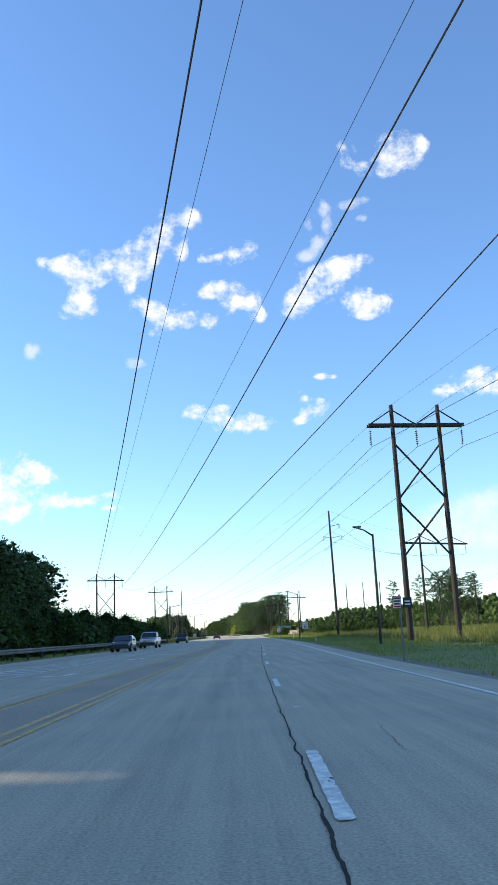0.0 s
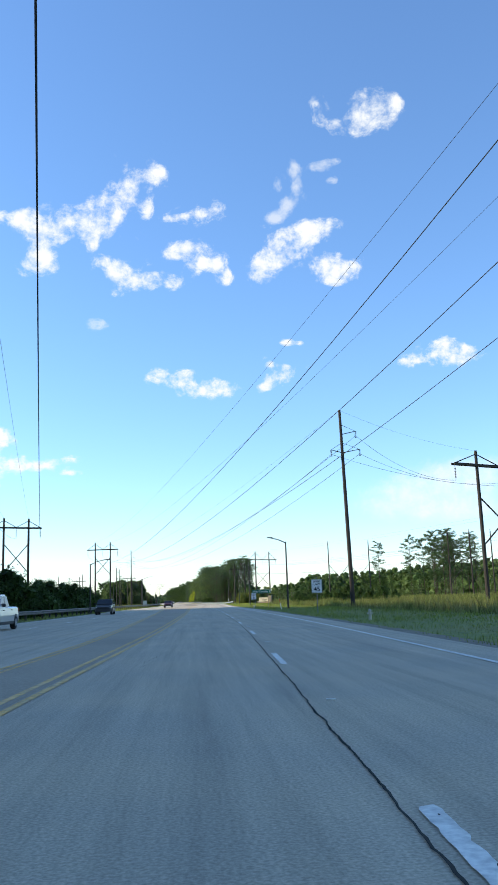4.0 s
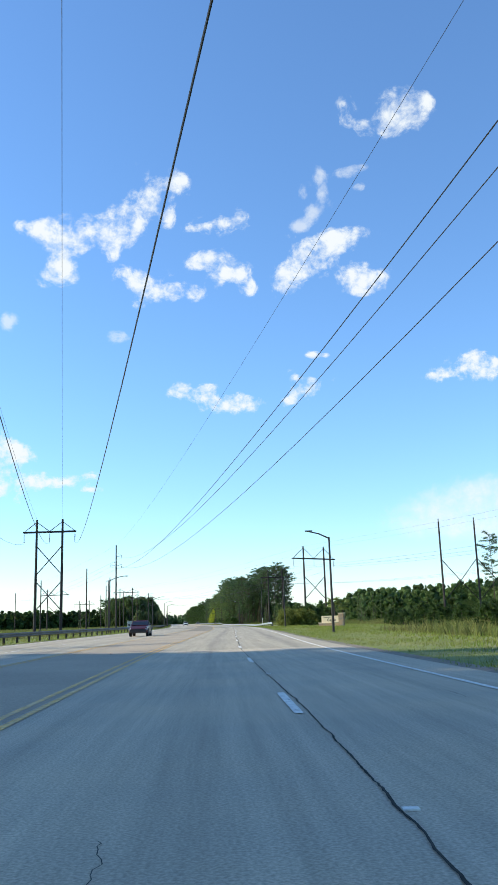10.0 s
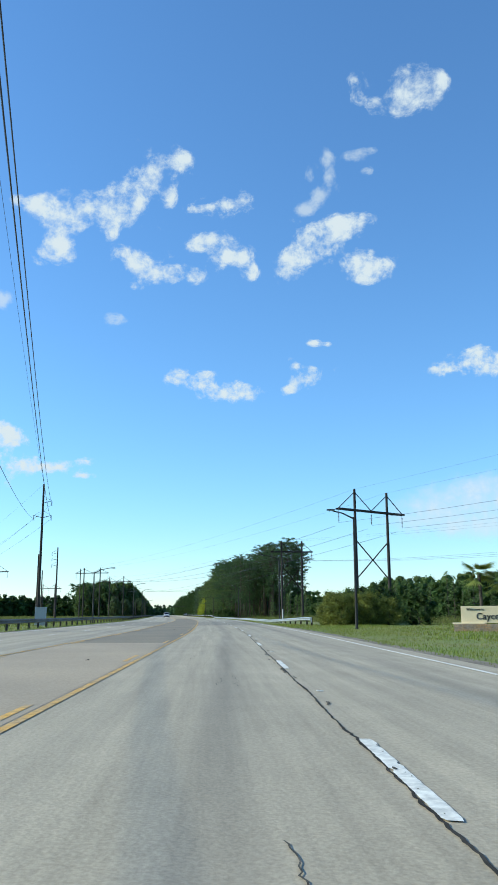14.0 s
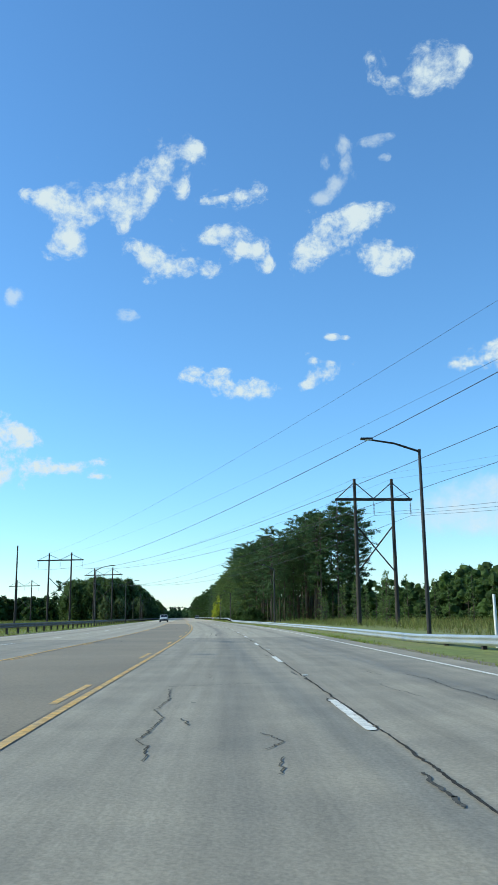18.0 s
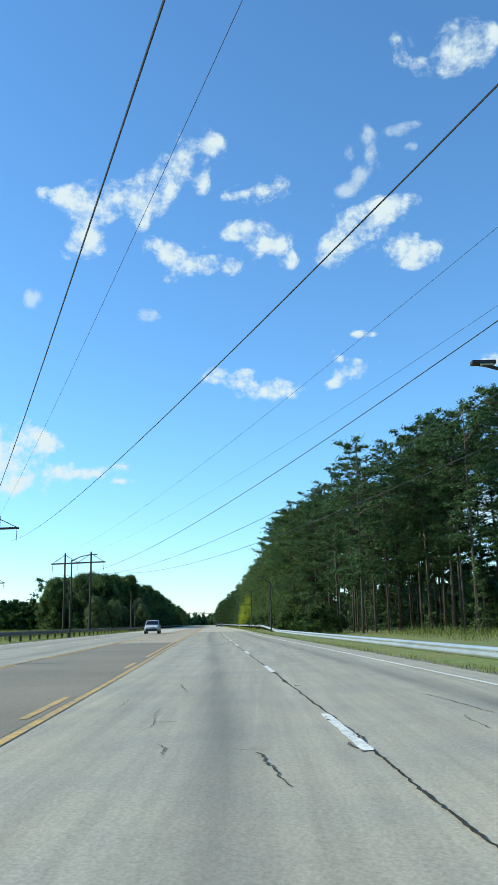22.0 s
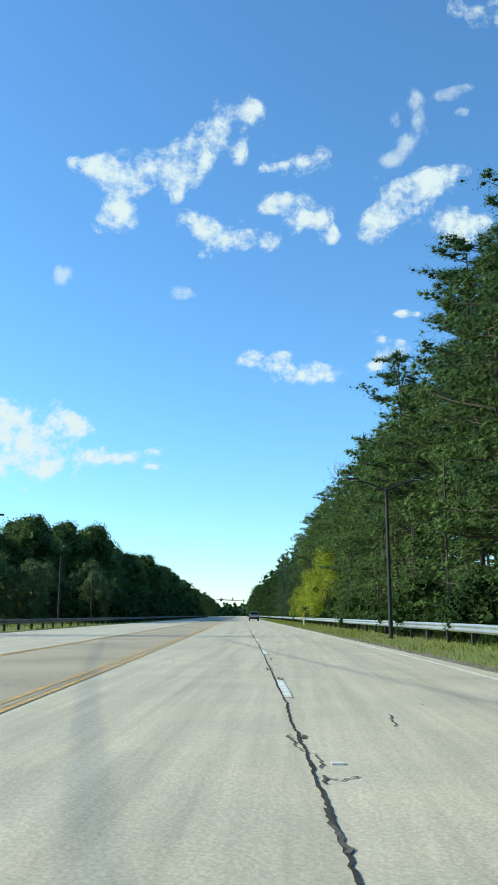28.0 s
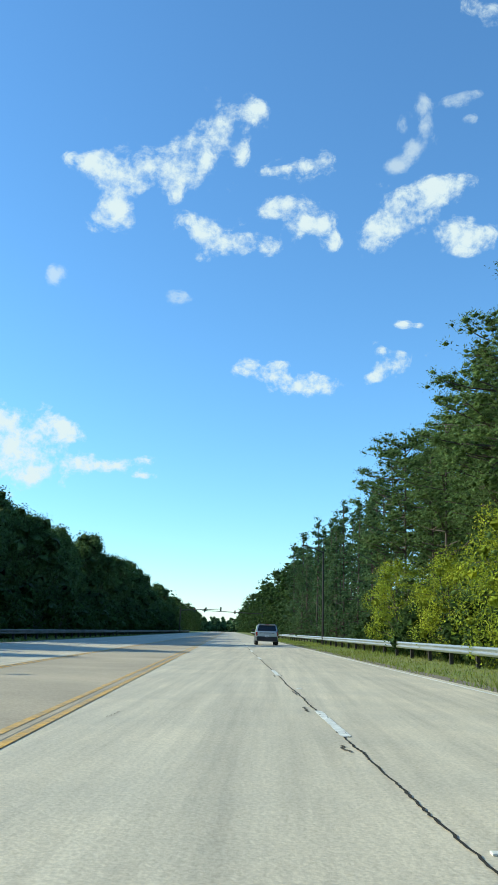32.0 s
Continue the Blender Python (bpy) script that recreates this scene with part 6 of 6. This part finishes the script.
    for s in (-1, 1):
        a, b = yr(zb) + 0.12, yf(zb) - 0.16
        cuts = (0.0, 0.2, 0.58, 1.0) if kind == "suv" else (0.0, 0.5, 1.0)
        for c0, c1 in zip(cuts, cuts[1:]):
            p0, p1 = a + (b - a) * c0 + 0.035, a + (b - a) * c1 - 0.035
            ta, tb = yr(zt) + 0.1, yf(zt) - 0.12
            q0, q1 = ta + (tb - ta) * c0 + 0.03, ta + (tb - ta) * c1 - 0.03
            pane("side_window", (s * sx(zb), p0, zb), (s * sx(zb), p1, zb), (s * sx(zt), q1, zt), (s * sx(zt), q0, zt), (s, 0, 0.2))
        part("tail_lamp", box(bmesh.new(), (0.16, 0.1, 0.3), (s * (W * 0.88), -L + 0.05, belt - 0.22), (0, 0, 0), 0.02), M_TAIL, t)
        part("headlamp", box(bmesh.new(), (0.34, 0.12, 0.15), (s * (W * 0.66), L - 0.1, hood - 0.28), (0, 0, 0), 0.03), M_HEADL, t)
        part("wing_mirror", box(bmesh.new(), (0.2, 0.14, 0.17), (s * (W + 0.1), L - 1.5, belt + 0.08), (0, 0, 0), 0.04), M_TRIM, t)
        part("sill", box(bmesh.new(), (0.06, length * 0.52, 0.14), (s * (W - 0.01), 0, lo + 0.06), (0, 0, 0), 0.02), M_TRIM, t)
        for d in (0.33, -0.28):
            part("door_handle", box(bmesh.new(), (0.04, 0.2, 0.035), (s * (W + 0.012), d * length * 0.5 - 0.15, belt - 0.16), (0, 0, 0), 0.01), M_TRIM, t)
        if kind == "suv":
            part("roof_rail", box(bmesh.new(), (0.04, (gt[1] - gt[0]) * 0.82, 0.045), (s * (wt - 0.1), (gt[0] + gt[1]) / 2, height + 0.0), (0, 0, 0), 0.012), M_TRIM, t)
        for wy in (-L + 0.82, L - 0.86):
            r = 0.35
            w = thing("wheel", (s * (W - 0.12), wy, r))
            w.parent = t
            bm = rod(bmesh.new(), (s * -0.12, 0, 0), (s * 0.13, 0, 0), r, r, 24)
            bmesh.ops.bevel(bm, geom=[e for e in bm.edges if abs(e.verts[0].co.x - e.verts[1].co.x) < 1e-4], offset=0.03, segments=2, affect="EDGES")
            part("tyre", bm, M_RUBBER, w)
            bm = rod(bmesh.new(), (s * 0.1, 0, 0), (s * 0.137, 0, 0), r * 0.6, r * 0.56, 20)
            for k in range(5):
                a = k * math.tau / 5
                rod(bm, (s * 0.14, 0, 0), (s * 0.14, math.cos(a) * r * 0.58, math.sin(a) * r * 0.58), 0.035, 0.025, 5)
            part("rim", bm, M_RIM, w)
            bm = bmesh.new()
            rr = r + 0.08
            prev = None
            for k in range(13):
                a = math.pi * k / 12
                ring4 = [bm.verts.new((s * (W + dx), wy + math.cos(a) * q, r + math.sin(a) * q)) for dx, q in ((0.008, rr), (0.008, rr - 0.07), (-0.08, rr - 0.07), (-0.08, rr))]
                if prev:
                    for i in range(4):
                        bm.faces.new((prev[i], prev[(i + 1) % 4], ring4[(i + 1) % 4], ring4[i]))
                prev = ring4
            bmesh.ops.recalc_face_normals(bm, faces=bm.faces)
            part("wheel_arch", bm, M_TRIM, t)
    part("rear_bumper", box(bmesh.new(), (W * 1.86, 0.2, 0.36), (0, -L + 0.02, 0.52), (0, 0, 0), 0.05), M_TRIM if kind == "suv" else paint, t)
    part("front_bumper", box(bmesh.new(), (W * 1.7, 0.2, 0.34), (0, L - 0.08, 0.5), (0, 0, 0), 0.06), M_TRIM, t)
    part("grille", box(bmesh.new(), (W * 1.0, 0.06, 0.2), (0, L - 0.03, hood - 0.32), (0, 0, 0), 0.02), M_TRIM, t)
    pl = part("licence_plate", box(bmesh.new(), (0.32, 0.02, 0.16), (0, -L - 0.085 if kind == "suv" else -L - 0.02, 0.74), (0, 0, 0), 0.004), M_SIGNW, t)
    part("plate_bar", box(bmesh.new(), (0.24, 0.004, 0.06), (0, (-L - 0.085 if kind == "suv" else -L - 0.02) - 0.012, 0.735)), M_BLUE, pl)
    part("tailgate_strip", box(bmesh.new(), (W * 1.3, 0.02, 0.05), (0, -L - 0.005, belt - 0.14), (0, 0, 0), 0.008), M_TRIM, t)
    part("spoiler", box(bmesh.new(), (wt * 1.7, 0.2, 0.05), (0, gt[0] - 0.06, height - 0.05), (0, 0, 0), 0.015), paint, t)
    part("brake_lamp", box(bmesh.new(), (0.3, 0.02, 0.03), (0, gt[0] - 0.165, height - 0.05)), M_TAIL, t)
    if kind == "pickup":
        part("bed", box(bmesh.new(), (W * 1.7, 1.5, 0.02), (0, -L + 0.95, belt + 0.012)), M_TRIM, t, "dark open cargo bed")
    return t


M_SILVER = car_paint("silver_paint", (0.5, 0.52, 0.55))
M_NAVY = car_paint("dark_blue_paint", (0.02, 0.03, 0.06), 0.3)
M_JET = car_paint("black_paint_coat", (0.015, 0.015, 0.016), 0.2)
M_WINE = car_paint("dark_red_paint", (0.09, 0.015, 0.02), 0.3)
M_PEARL = car_paint("white_paint_coat", (0.68, 0.69, 0.7), 0.0)


def heading(y):
    return math.atan2(mid(y - 2) - mid(y + 2), 4.0)


vehicle("silver_suv", at(689, 3.5, 0.02), heading(689), M_SILVER, "boxy silver compact sport utility car with dark trim")
vehicle("sedan", at(76.5, -10.9, 0.02), heading(76) + math.pi, M_NAVY, "dark blue four door car on the far lanes", 4.6, 1.82, 1.45, 0.95, 0.9, "sedan")
vehicle("pickup_truck", at(96, -10.9, 0.02), heading(96) + math.pi, M_SILVER, "silver grey pickup truck on the far lanes", 5.4, 1.95, 1.8, 1.15, 1.1, "pickup")
vehicle("black_suv", at(147, -10.9, 0.02), heading(147) + math.pi, M_JET, "black sport utility car on the far lanes")
vehicle("hatchback", at(236, -7.4, 0.02), heading(236) + math.pi, M_WINE, "dark red car on the far lanes", 4.4, 1.8, 1.5, 1.0, 0.95, "sedan")
vehicle("white_suv", at(511, -7.2, 0.02), heading(511) + math.pi, M_PEARL, "white sport utility car on the far lanes")
